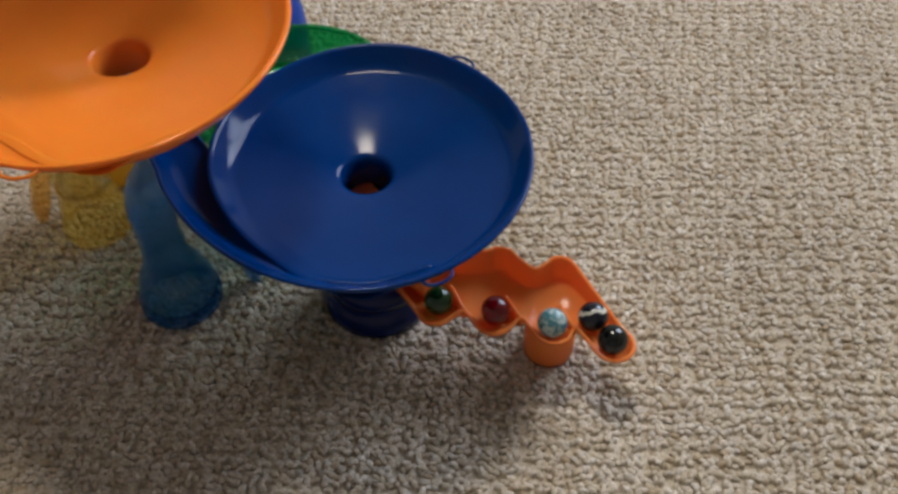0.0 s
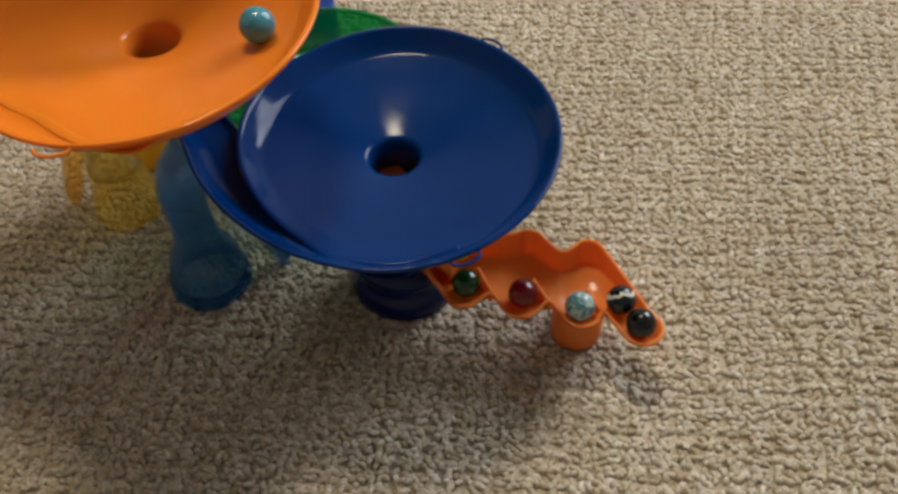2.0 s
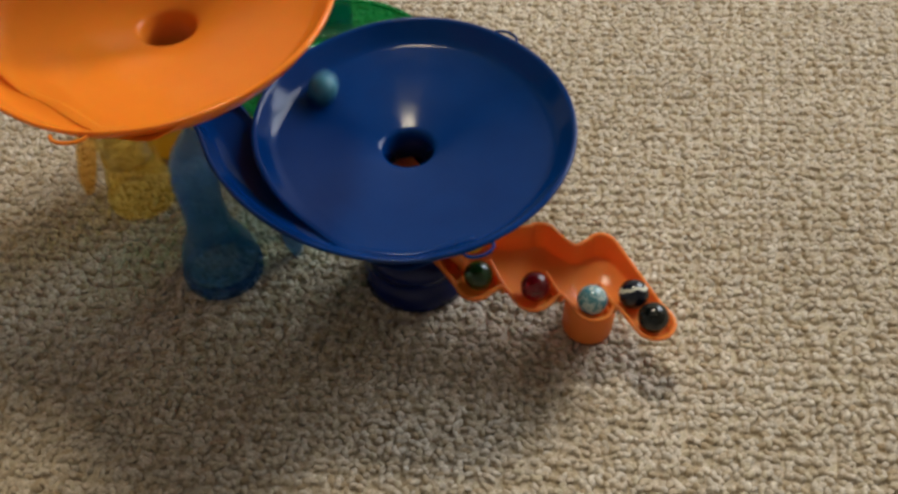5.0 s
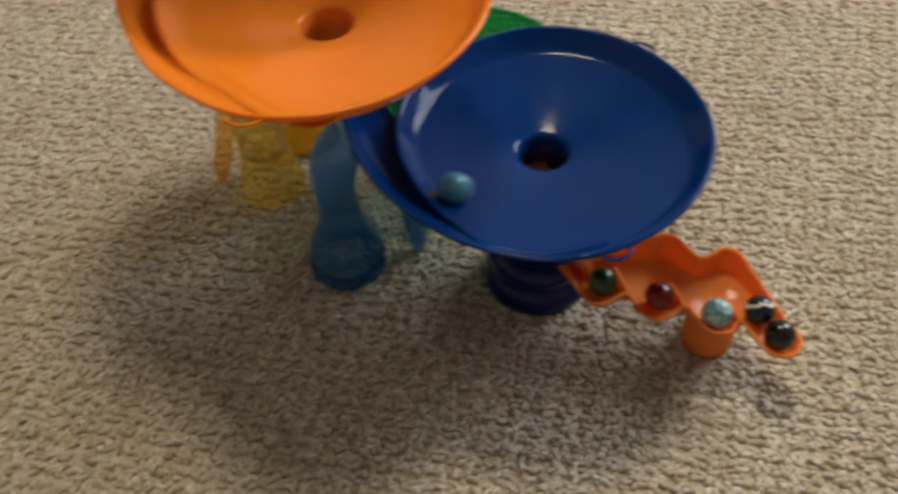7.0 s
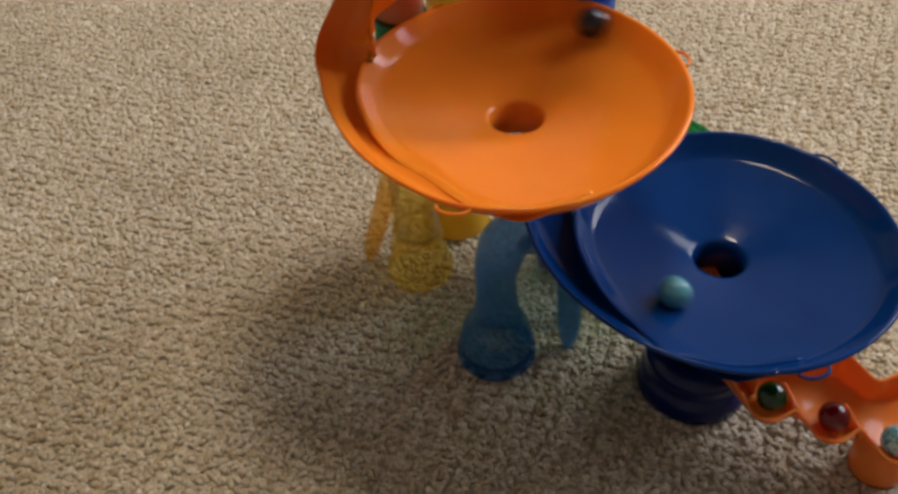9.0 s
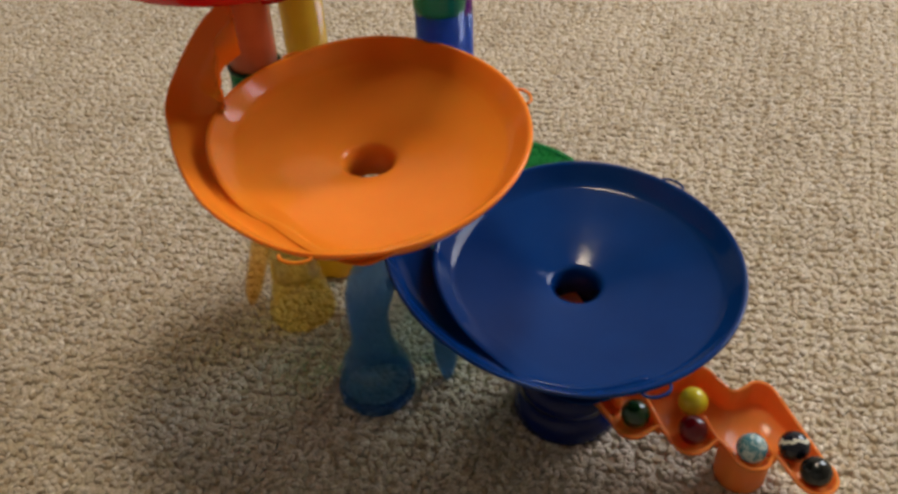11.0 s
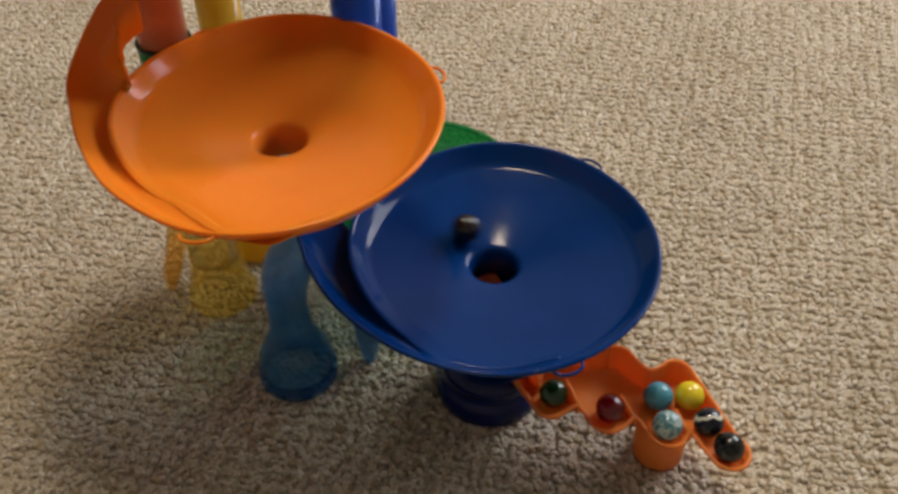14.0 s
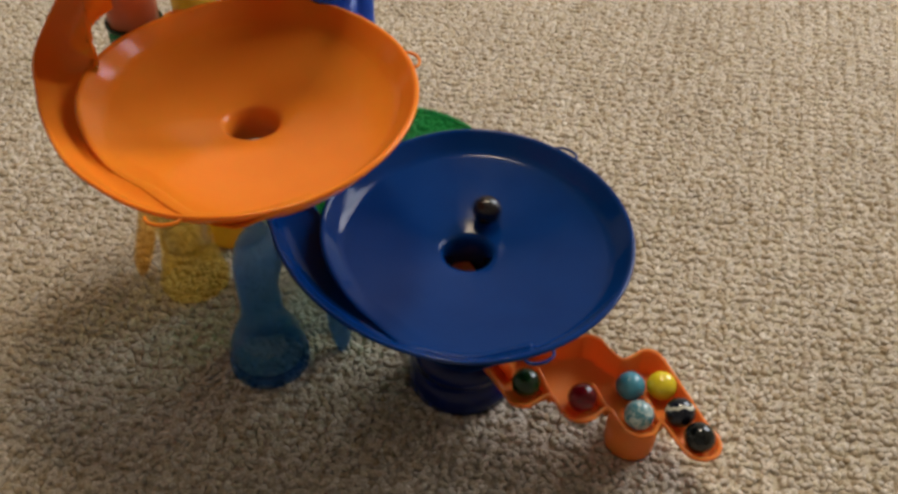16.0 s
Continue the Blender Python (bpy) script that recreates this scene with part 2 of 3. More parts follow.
tagged(new("wall_east", mesh_of("wall_east", joined([
    (E, E + 0.15, S, WIN[0], -0.05, H), (E, E + 0.15, WIN[1], N, -0.05, H),
    (E, E + 0.15, WIN[0], WIN[1], -0.05, WIN[2]), (E, E + 0.15, WIN[0], WIN[1], WIN[3], H)]), WALL, False)), "pale grey painted wall with a window opening", "wall", kind="structure")
win = thing("window_1", "white framed window that lets daylight in", "window", kind="structure")
mid = (WIN[0] + WIN[1]) / 2
for pn, a, b, c, d in (("window_frame", WIN[0], WIN[0] + 0.05, WIN[2], WIN[3]), ("window_frame", WIN[1] - 0.05, WIN[1], WIN[2], WIN[3]), ("window_frame", WIN[0] + 0.05, WIN[1] - 0.05, WIN[2], WIN[2] + 0.05),
                       ("window_frame", WIN[0] + 0.05, WIN[1] - 0.05, WIN[3] - 0.05, WIN[3]), ("glazing_bar", mid - 0.03, mid + 0.03, WIN[2] + 0.05, WIN[3] - 0.05)):
    part(pn, box(E - 0.02, E + 0.01, a, b, c, d, 0.004), WHITE, win, smooth=False)
root = thing("ceiling_lamp", "round flush ceiling lamp with a white glass cover", "ceiling lamp", (LAMP[0], LAMP[1], 0))
part("shade", lathe([(0.262, 2.398), (0.266, 2.392), (0.266, 2.352), (0.260, 2.347), (0.246, 2.347), (0.246, 2.385), (0.232, 2.398)], 64), WHITE, root)


# ---- carpet pile: rows of wool loops ----
def carpet_pile():
    rng = np.random.default_rng(5)
    row, step, strands = 0.0090, 0.0130, 8
    west, east = (lambda y: -0.36 - 0.56 * (y - 0.05)), (lambda y: 0.24 + 0.46 * (y - 0.05))
    tx, ty = [], []
    for k, y in enumerate(np.arange(0.10, 1.14, row)):
        xs = np.arange(west(y), east(y), step)
        tx.append(xs + (step / 2 if k % 2 else 0.0) + rng.normal(0, 0.0005) + rng.normal(0, 0.0008, len(xs)))
        ty.append(y + 0.0012 * np.sin(xs * 21 + 1.7) + rng.normal(0, 0.0005, len(xs)))
    tx, ty = np.concatenate(tx), np.concatenate(ty)
    # each tuft is a low mound of short yarn strands, higher in its middle
    m = len(tx) * strands
    phi = np.tile(np.arange(strands) * 2.4, len(tx)) + np.repeat(rng.uniform(0, 6.3, len(tx)), strands)
    far = np.tile(np.sqrt((np.arange(strands) + 0.3) / strands), len(tx)) + rng.normal(0, 0.07, m)
    cx = np.repeat(tx, strands) + far * 0.0062 * np.cos(phi) + rng.normal(0, 0.0006, m)
    cy = np.repeat(ty, strands) + far * 0.0044 * np.sin(phi) + rng.normal(0, 0.0005, m)
    ang = rng.normal(0, 0.75, m) + np.where(rng.uniform(0, 1, m) < 0.5, 0.45, -0.35)
    a = rng.uniform(0.0023, 0.0038, m)
    b = rng.uniform(0.0015, 0.0022, m)
    h = 0.0010 - 0.0010 * far ** 2 + rng.normal(0, 0.00035, m)
    lean = rng.normal(0, 0.0006, (m, 2))
    n = 5
    vs = []
    for rad, hz in ((1.12, -0.9), (0.93, 0.25), (0.55, 0.85)):
        for j in range(n):
            t = 2 * math.pi * j / n + (0.3 if hz > 0.5 else 0.0)
            u, v = rad * a * math.cos(t), rad * b * math.sin(t)
            f = max(hz, 0)
            vs.append(np.stack([cx + u * np.cos(ang) - v * np.sin(ang) + lean[:, 0] * f, cy + u * np.sin(ang) + v * np.cos(ang) + lean[:, 1] * f, h + (-0.0031 if hz < 0 else (hz - 1.0) * 0.0009)], 1))
    vs.append(np.stack([cx + lean[:, 0], cy + lean[:, 1], h], 1))
    vs = np.stack(vs, 1)
    k = vs.shape[1]
    faces = []
    for r in range(2):
        for j in range(n):
            faces.append((r * n + j, r * n + (j + 1) % n, (r + 1) * n + (j + 1) % n, (r + 1) * n + j))
    caps = [(2 * n + j, 2 * n + (j + 1) % n, 3 * n) for j in range(n)]
    base = (np.arange(m) * k)[:, None, None]
    q = (base + np.array(faces)[None]).reshape(-1, 4)
    c = (base + np.array(caps)[None]).reshape(-1, 3)
    me = bpy.data.meshes.new("carpet_pile")
    me.vertices.add(m * k)
    me.vertices.foreach_set("co", vs.reshape(-1).astype(np.float32))
    loops = np.concatenate([q.reshape(-1), c.reshape(-1)]).astype(np.int32)
    me.loops.add(len(loops))
    me.loops.foreach_set("vertex_index", loops)
    me.polygons.add(len(q) + len(c))
    starts = np.concatenate([np.arange(len(q)) * 4, len(q) * 4 + np.arange(len(c)) * 3]).astype(np.int32)
    me.polygons.foreach_set("loop_start", starts)
    me.polygons.foreach_set("use_smooth", np.ones(len(q) + len(c), dtype=bool))
    me.update(calc_edges=True)
    me.materials.append(PILE)
    return tagged(new("carpet_pile", me), "beige looped wool carpet pile in rows", "carpet", kind="stuff")


carpet_pile()


# ---- funnel dishes ----
def dish_wall(th, R, C, Q, q, begin, turn):
    """Radius of the bowl's own wall about C: a circle about C where the rim is free, the inner circle about Q where the chute runs outside it."""
    d = (math.degrees(th) - turn + 160 + 180) % 360 - 180
    u = Vector((math.cos(th), math.sin(th)))
    o = Vector((C[0] - Q[0], C[1] - Q[1]))
    k = o.dot(u)
    inner = -k + math.sqrt(k * k - o.dot(o) + q * q)
    b = smooth01((begin - d) / 55) if d > 0 else smooth01((135 + d) / 60)
    return R + (inner - R) * b


def dish_height(th, fall):
    """Share of the full wall height: low where the chute runs in."""
    d = (math.degrees(th) + 160 + 180) % 360 - 180
    if d > 0:
        low = smooth01((fall - d) / 12) * 0.94
        return 1 - low + 0.90 * smooth01((54 - d) / 58)
    return 0.96 + 0.04 * smooth01(-d / 60)


def funnel_dish(name, label, mat, C, R, zr, hole, turn, shape, chute, tabs):
    """A shallow funnel: spiral entry chute, sloping floor with a hole, drop tube below, small hanging loops at the rim."""
    root = thing(name, label, "marble run", (C[0], C[1], 0), "marble run funnels")
    hx, hy, hz = hole[0] - C[0], hole[1] - C[1], hole[2]
    zf = zr - 0.0105
    n = 144
    rings = []
    for j in range(n):
        th = 2 * math.pi * j / n
        tl = th - radians(turn)
        rw = dish_wall(th, R, C, shape[0], shape[1], shape[2], turn)
        zt = zf + 0.0006 + (zr - zf - 0.0006) * dish_height(tl, shape[3])
        hh = zt - zf
        u = Vector((math.cos(th), math.sin(th), 0))

        def at(r, z, s):
            # s = 0 about the hole, 1 about the dish's middle
            return (hx * (1 - s) + u.x * r, hy * (1 - s) + u.y * r, z)
        k = min(1.0, hh / 0.0105)
        rings.append([
            at(0.0120, hz - 0.0185, 0), at(0.0126, hz - 0.006, 0), at(0.0133, hz - 0.0016, 0), at(0.0145, hz - 0.0002, 0), at(0.0162, hz + 0.0004, 0),
            at(0.0162 + (rw - 0.026) * 0.02, hz + 0.0004 + (zf - hz) * 0.022, 0.02), at(0.0162 + (rw - 0.026) * 0.3, hz + 0.0004 + (zf - hz) * 0.33, 0.3), at(0.0162 + (rw - 0.026) * 0.65, hz + (zf - hz) * 0.68, 0.65),
            at(0.0162 + (rw - 0.026) * 0.95, hz + 0.0002 + (zf - hz) * 0.95, 0.95), at(rw - 0.0118, zf - 0.0002, 1), at(rw - 0.0102, zf + 0.0006 * k, 1), at(rw - 0.0076, zf + 0.0028 * k, 1), at(rw - 0.0026, zt - 0.0014 * k, 1),
            at(rw - 0.0016, zt - 0.0002 * k, 1), at(rw - 0.0006, zt, 1), at(rw + 0.0004, zt - 0.0003 * k, 1), at(rw + 0.0007, zt - 0.0012 * k, 1), at(rw + 0.0001, zt - 0.0026 * k, 1), at(rw - 0.0052, zf + 0.0016 * k - 0.0004, 1),
            at(rw - 0.0100, zf - 0.0026, 1), at(0.0162 + (rw - 0.026) * 0.6, hz + (zf - hz) * 0.62 - 0.0024, 0.6), at(0.0172, hz - 0.0028, 0), at(0.0150, hz - 0.006, 0), at(0.0145, hz - 0.0185, 0)])
    part("bowl", loft(rings, True, True), mat, root)
    # entry chute: an open channel that runs down beside the bowl and into it
    path = spline(chute, 10)
    rows = []
    for i, q in enumerate(path):
        a, b = path[max(i - 1, 0)], path[min(i + 1, len(path) - 1)]
        d = Vector((b[0] - a[0], b[1] - a[1], 0)).normalized()
        out = Vector((-d.y, d.x, 0))
        x, y, w, f, top = q
        rq = math.hypot(x - C[0], y - C[1])
        if rq < R * 1.1:
            w = max(w, 0.0125, rq - dish_wall(math.atan2(y - C[1], x - C[0]), R, C, shape[0], shape[1], shape[2], turn) + 0.0015)
        s, g = smooth01((i / (len(path) - 1) - 0.66) / 0.28), 1.0
        tin = f + 0.0004 + (top - f - 0.001) * s
        prof = [(0.0, top), (-0.0012, top), (-0.0020, top - 0.0010), (-0.0062 * g, f + 0.0042), (-0.0092 * g, f + 0.0010), (-0.0110 * g - 0.1 * w, f), (-0.85 * w, f + 0.0002), (-w + 0.0004, f + 0.0005 + 0.002 * s), (-w, tin),
                (-w - 0.0014, tin), (-w - 0.0012, f - 0.0016), (-0.0110 * g - 0.1 * w, f - 0.0020), (-0.0085 * g, f - 0.0010), (-0.0045 * g, f + 0.003), (-0.0008, top - 0.0026), (0.0003, top - 0.0014)]
        rows.append([(x - C[0] + out.x * o, y - C[1] + out.y * o, z) for o, z in prof])
    bm = loft(rows, True, False)
    bm.verts.ensure_lookup_table()
    k = len(rows[0])
    bm.faces.new(bm.verts[:k])
    bm.faces.new(bm.verts[-k:])
    part("entry_chute", bm, mat, root, "spiral entry chute")
    for deg, rr in tabs:
        th = radians(deg)
        c, s = math.cos(th), math.sin(th)
        loop = []
        for j in range(13):
            a = math.pi * j / 12
            o, v = 0.0045 * math.sin(a), 0.0072 * math.cos(a)
            loop.append(((rr + o) * c - v * s, (rr + o) * s + v * c, zr - 0.0016))
        part("hanging_loop", wire(loop, 0.0008), mat, root)
    return root


B_C, B_H = (0.0105, 0.360), (0.0155, 0.3665, 0.104)
O_C, O_H = (-0.108, 0.359), (-0.0955, 0.370, 0.1745)
R_C, R_H = (-0.163, 0.428), (-0.160, 0.432, 0.252)


def around(C, rows):
    """Chute rows given by angle and radius about a dish's middle, as places."""
    return [(C[0] + r * math.cos(radians(a)), C[1] + r * math.sin(radians(a)), w, f, t) for a, r, w, f, t in rows]


B_CHUTE = around(B_C, [(-58, 0.0904, 0.012, 0.1169, 0.1266), (-76, 0.0903, 0.012, 0.1169, 0.1268), (-90, 0.0888, 0.012, 0.1169, 0.1270), (-106, 0.0868, 0.012, 0.1170, 0.1270), (-122, 0.0860, 0.0145, 0.1172, 0.1270),
                       (-141, 0.0880, 0.0205, 0.1174, 0.1278), (-158, 0.0925, 0.026, 0.1180, 0.1300), (-172, 0.0985, 0.029, 0.1195, 0.1335)]) + [(-0.1010, 0.361, 0.029, 0.123, 0.140), (-0.1100, 0.382, 0.029, 0.128, 0.147), (-0.1150, 0.402, 0.029, 0.131, 0.150)]
O_CHUTE = around(O_C, [(-45, 0.0965, 0.012, 0.1899, 0.1996), (-60, 0.0956, 0.012, 0.1899, 0.1998), (-72, 0.0936, 0.012, 0.1899, 0.2000), (-85, 0.0902, 0.012, 0.1900, 0.2000), (-100, 0.0838, 0.012, 0.1902, 0.2000), (-123, 0.0772, 0.0160, 0.1906, 0.2000),
                       (-150, 0.0756, 0.0165, 0.192, 0.2005), (-168, 0.0800, 0.021, 0.195, 0.2025), (178, 0.0880, 0.026, 0.1985, 0.2060)]) + [(-0.1940, 0.379, 0.030, 0.206, 0.217), (-0.1835, 0.391, 0.031, 0.220, 0.234), (-0.1680, 0.399, 0.027, 0.231, 0.249)]
R_CHUTE = around(R_C, [(a + 150, r, w, f + 0.151, t + 0.151) for a, r, w, f, t in ((-58, 0.0902, 0.004, 0.1164, 0.1268), (-90, 0.0888, 0.006, 0.1164, 0.1270), (-122, 0.0860, 0.0145, 0.1156, 0.1270), (-158, 0.0925, 0.026, 0.1165, 0.1300))])
funnel_dish("funnel_dish", "glossy dark blue plastic marble funnel with a spiral chute", BLUE, B_C, 0.0905, 0.127, B_H, 0, ((0.0185, 0.3655), 0.0800, 95, 90), B_CHUTE, ((54, 0.0911), (-60, 0.0911)))
funnel_dish("funnel_dish", "glossy orange plastic marble funnel with a spiral chute", ORANGE, O_C, 0.0965, 0.200, O_H, 0, ((-0.0930, 0.3705), 0.0798, 110, 104), O_CHUTE, ((26, 0.0971), (-84.5, 0.0908), (121, 0.0790)))
funnel_dish("funnel_dish", "glossy red plastic marble funnel above the orange one", RED, R_C, 0.0905, 0.278, R_H, 150, ((-0.168, 0.421), 0.0800, 95, 90), R_CHUTE, ((54, 0.0911), (-60, 0.0911)))


# ---- stands, columns and tubes ----
def column(label, pieces, at, name="support_column", category="column"):
    """Stacked see-through tubes with sockets; pieces: (part, material, profile of (radius, height), part label)."""
    root = thing(name, label, category, (at[0], at[1], 0))
    for nm, mat, prof, lab in pieces:
        part(nm, lathe(prof, 44), mat, root, lab)
    return root


def shell(outer, wall=0.0016):
    """A hollow wall from an outer profile running upward."""
    return list(outer) + [(max(r - wall, 0.002), z) for r, z in reversed(outer)]


column("dark blue plastic pedestal under the blue funnel", [
    ("base", NAVY, shell([(0.0315, 0.0), (0.0325, 0.002), (0.0325, 0.010), (0.0300, 0.015), (0.0285, 0.017), (0.0285, 0.021), (0.0300, 0.024), (0.0300, 0.030), (0.026, 0.034), (0.0215, 0.036)], 0.003), "stepped dark blue foot"),
    ("stem", NAVY, shell([(0.0215, 0.034), (0.0205, 0.060), (0.0205, 0.080), (0.0190, 0.096)], 0.002), ""),
], (0.0155, 0.3665), "pedestal", "pedestal")

def limb(path, radii, wall=0.0014, n=28):
    """A hollow bent tube along a path of places, its radius changing from place to place."""
    pts = spline([(*q, r) for q, r in zip(path, radii)], 6)
    rings, inner = [], []
    for i, q in enumerate(pts):
        d = (Vector(pts[min(i + 1, len(pts) - 1)][:3].tolist()) - Vector(pts[max(i - 1, 0)][:3].tolist())).normalized()
        u = Vector((0, 1, 0)).cross(d).normalized()
        w = d.cross(u)
        for out, r in ((rings, float(q[3])), (inner, max(float(q[3]) - wall, 0.0006))):
            out.append([Vector(q[:3].tolist()) + r * (math.cos(2 * math.pi * j / n) * u + math.sin(2 * math.pi * j / n) * w) for j in range(n)])
    return loft(rings + inner[::-1], True, True)


root = column("see-through blue plastic arched support under the orange funnel", [
    ("base", DEEP_BLUE, shell([(0.0238, 0.0), (0.0244, 0.001), (0.0244, 0.0065), (0.0234, 0.0078)], 0.003), "darker base ring"),
    ("foot", CLEAR_BLUE, shell([(0.0224, 0.0078), (0.0227, 0.012), (0.0220, 0.019), (0.0200, 0.026), (0.0168, 0.032), (0.0140, 0.037)]), "rounded foot"),
], (-0.1040, 0.3625), "support_arch", "support")
part("leg", limb([(0, 0, 0.036), (0, 0, 0.050), (-0.0004, 0, 0.064), (0.0006, 0, 0.078), (0.004, 0.001, 0.092), (0.010, 0.002, 0.104), (0.014, 0.003, 0.117)],
                 [0.0140, 0.0126, 0.0122, 0.0134, 0.0142, 0.0128, 0.0100]), CLEAR_BLUE, root, "bent tube")
part("leg", limb([(0.012, 0.003, 0.090), (0.024, 0.007, 0.092), (0.034, 0.011, 0.083), (0.040, 0.0135, 0.062), (0.042, 0.0145, 0.036), (0.0425, 0.0145, 0.014), (0.0427, 0.0145, 0.0)],
                 [0.0040, 0.0078, 0.0080, 0.0078, 0.0076, 0.0064, 0.0026]), CLEAR_BLUE, root, "thin curved leg")
part("web", loft([[(0.0105, 0.001, z), (0.0105, 0.0025, z), (x1, y1 + 0.0015, z), (x1, y1, z)] for z, x1, y1 in
                  ((0.016, 0.037, 0.012), (0.030, 0.0365, 0.012), (0.050, 0.0355, 0.0115), (0.070, 0.032, 0.010), (0.082, 0.026, 0.008))], True), PALE_BLUE, root, "pale clear web")

column("see-through yellow, green and peach tubes under the red funnel", [
    ("base", CLEAR_YELLOW, shell([(0.0222, 0.0), (0.0228, 0.0015), (0.0226, 0.008), (0.0205, 0.012), (0.0198, 0.020), (0.0175, 0.030), (0.0165, 0.040)]), "yellow foot"),
    ("tube", CLEAR_YELLOW, shell([(0.0165, 0.038), (0.0165, 0.095), (0.0180, 0.098)]), "yellow tube"),
    ("socket", GREEN, shell([(0.0165, 0.096), (0.0165, 0.150), (0.0150, 0.160), (0.0145, 0.194), (0.0140, 0.196)]), "green socket"),
    ("rim", DARK_GREEN, [(0.0134, 0.1942), (0.0150, 0.1942), (0.0152, 0.1952), (0.0150, 0.1962), (0.0134, 0.1962)], "dark green rim"),
    ("upper_tube", CLEAR_PEACH, shell([(0.0130, 0.192), (0.0134, 0.198), (0.0138, 0.240), (0.0145, 0.262)]), "peach tube"),
], (-0.172, 0.4225))

column("tall see-through yellow tube with ringed joint", [
    ("base", TUBE_YELLOW, shell([(0.024, 0.0), (0.0245, 0.002), (0.0245, 0.012), (0.018, 0.026), (0.0135, 0.032)]), "yellow foot"),
    ("tube", TUBE_YELLOW, shell([(0.0135, 0.030), (0.0130, 0.120), (0.0130, 0.214)]), ""),
    ("joint_ring", AMBER, [(0.0131, 0.2130), (0.0137, 0.2130), (0.0137, 0.2140), (0.0131, 0.2140)], "thin darker ring"),
    ("joint_ring", AMBER, [(0.0133, 0.2245), (0.0138, 0.2245), (0.0138, 0.2254), (0.0133, 0.2254)], "thin darker ring"),
    ("joint_ring", AMBER, [(0.0085, 0.2290), (0.0092, 0.2290), (0.0092, 0.2298), (0.0085, 0.2298)], "inner ring"),
    ("upper_tube", TUBE_YELLOW, shell([(0.0130, 0.214), (0.0134, 0.224), (0.0134, 0.460)]), ""),
], (-0.162, 0.480))

column("tall see-through blue and green tube", [
    ("base", TUBE_BLUE, shell([(0.024, 0.0), (0.0245, 0.002), (0.0245, 0.012), (0.018, 0.026), (0.0145, 0.032)]), "blue foot"),
    ("tube", TUBE_BLUE, shell([(0.0145, 0.030), (0.0140, 0.120), (0.0140, 0.216)]), "blue tube"),
    ("upper_tube", TUBE_GREEN, shell([(0.0142, 0.214), (0.0148, 0.217), (0.0146, 0.460)]), "green tube"),
], (-0.074, 0.462))

column("see-through purple tube on a belled blue foot", [
    ("base", TUBE_BLUE, shell([(0.0345, 0.0), (0.0350, 0.002), (0.0350, 0.030), (0.0335, 0.050), (0.0285, 0.066), (0.0200, 0.080), (0.0130, 0.092)]), "belled blue foot"),
    ("tube", TUBE_BLUE, shell([(0.0128, 0.090), (0.0122, 0.100), (0.0120, 0.150)]), "blue tube"),
    ("upper_tube", CLEAR_PURPLE, shell([(0.0124, 0.148), (0.0120, 0.152), (0.0118, 0.460)]), "purple tube"),
], (-0.0885, 0.590))

# splayed amber leg beside the yellow column
root = thing("leg", "splayed see-through amber plastic leg beside the yellow column", "leg", (-0.210, 0.424, 0))
part("post", limb([(0.0, 0.0, 0.0), (0.003, 0.0, 0.014), (0.011, 0.0, 0.040), (0.020, 0.0, 0.070), (0.028, 0.0, 0.098)], [0.0030, 0.0060, 0.0066, 0.0072, 0.0085], 0.0012, 20), CLEAR_AMBER, root)

# green see-through dish behind the blue funnel
gd = column("see-through green plastic dish behind the blue funnel", [
    ("bowl", CLEAR_GREEN, shell([(0.016, 0.062), (0.045, 0.067), (0.058, 0.071), (0.0610, 0.076), (0.0625, 0.086), (0.0632, 0.088)]), ""),
    ("rim", CLEAR_GREEN, [(0.0615, 0.0875), (0.0640, 0.0875), (0.0645, 0.0885), (0.0640, 0.0898), (0.0615, 0.0898)], "darker rolled rim"),
    ("rib", CLEAR_GREEN, [(0.0480, 0.0685), (0.0495, 0.0685), (0.0495, 0.0730), (0.0480, 0.0730)], "ring on the floor"),
], (-0.040, 0.456), "green_dish", "marble run")
part("socket", lathe(shell([(0.0170, 0.058), (0.0172, 0.060), (0.0172, 0.078), (0.0165, 0.080)], 0.0014), 36, (-0.034, 0.006)), CLEAR_GREEN, gd, "ring that holds it on the tall tube")


# ---- collecting tray ----
TRAY_F = 0.0372
POCKETS = [(0.0525, 0.3275), (0.0840, 0.3218), (0.1163, 0.3165), (0.1475, 0.3062)]


def tray_top(y):
    """The rim is low along the pockets and rises towards the back wall."""
    return 0.0415 + 0.0135 * min(1.0, max(0.0, (y - 0.318) / 0.038))


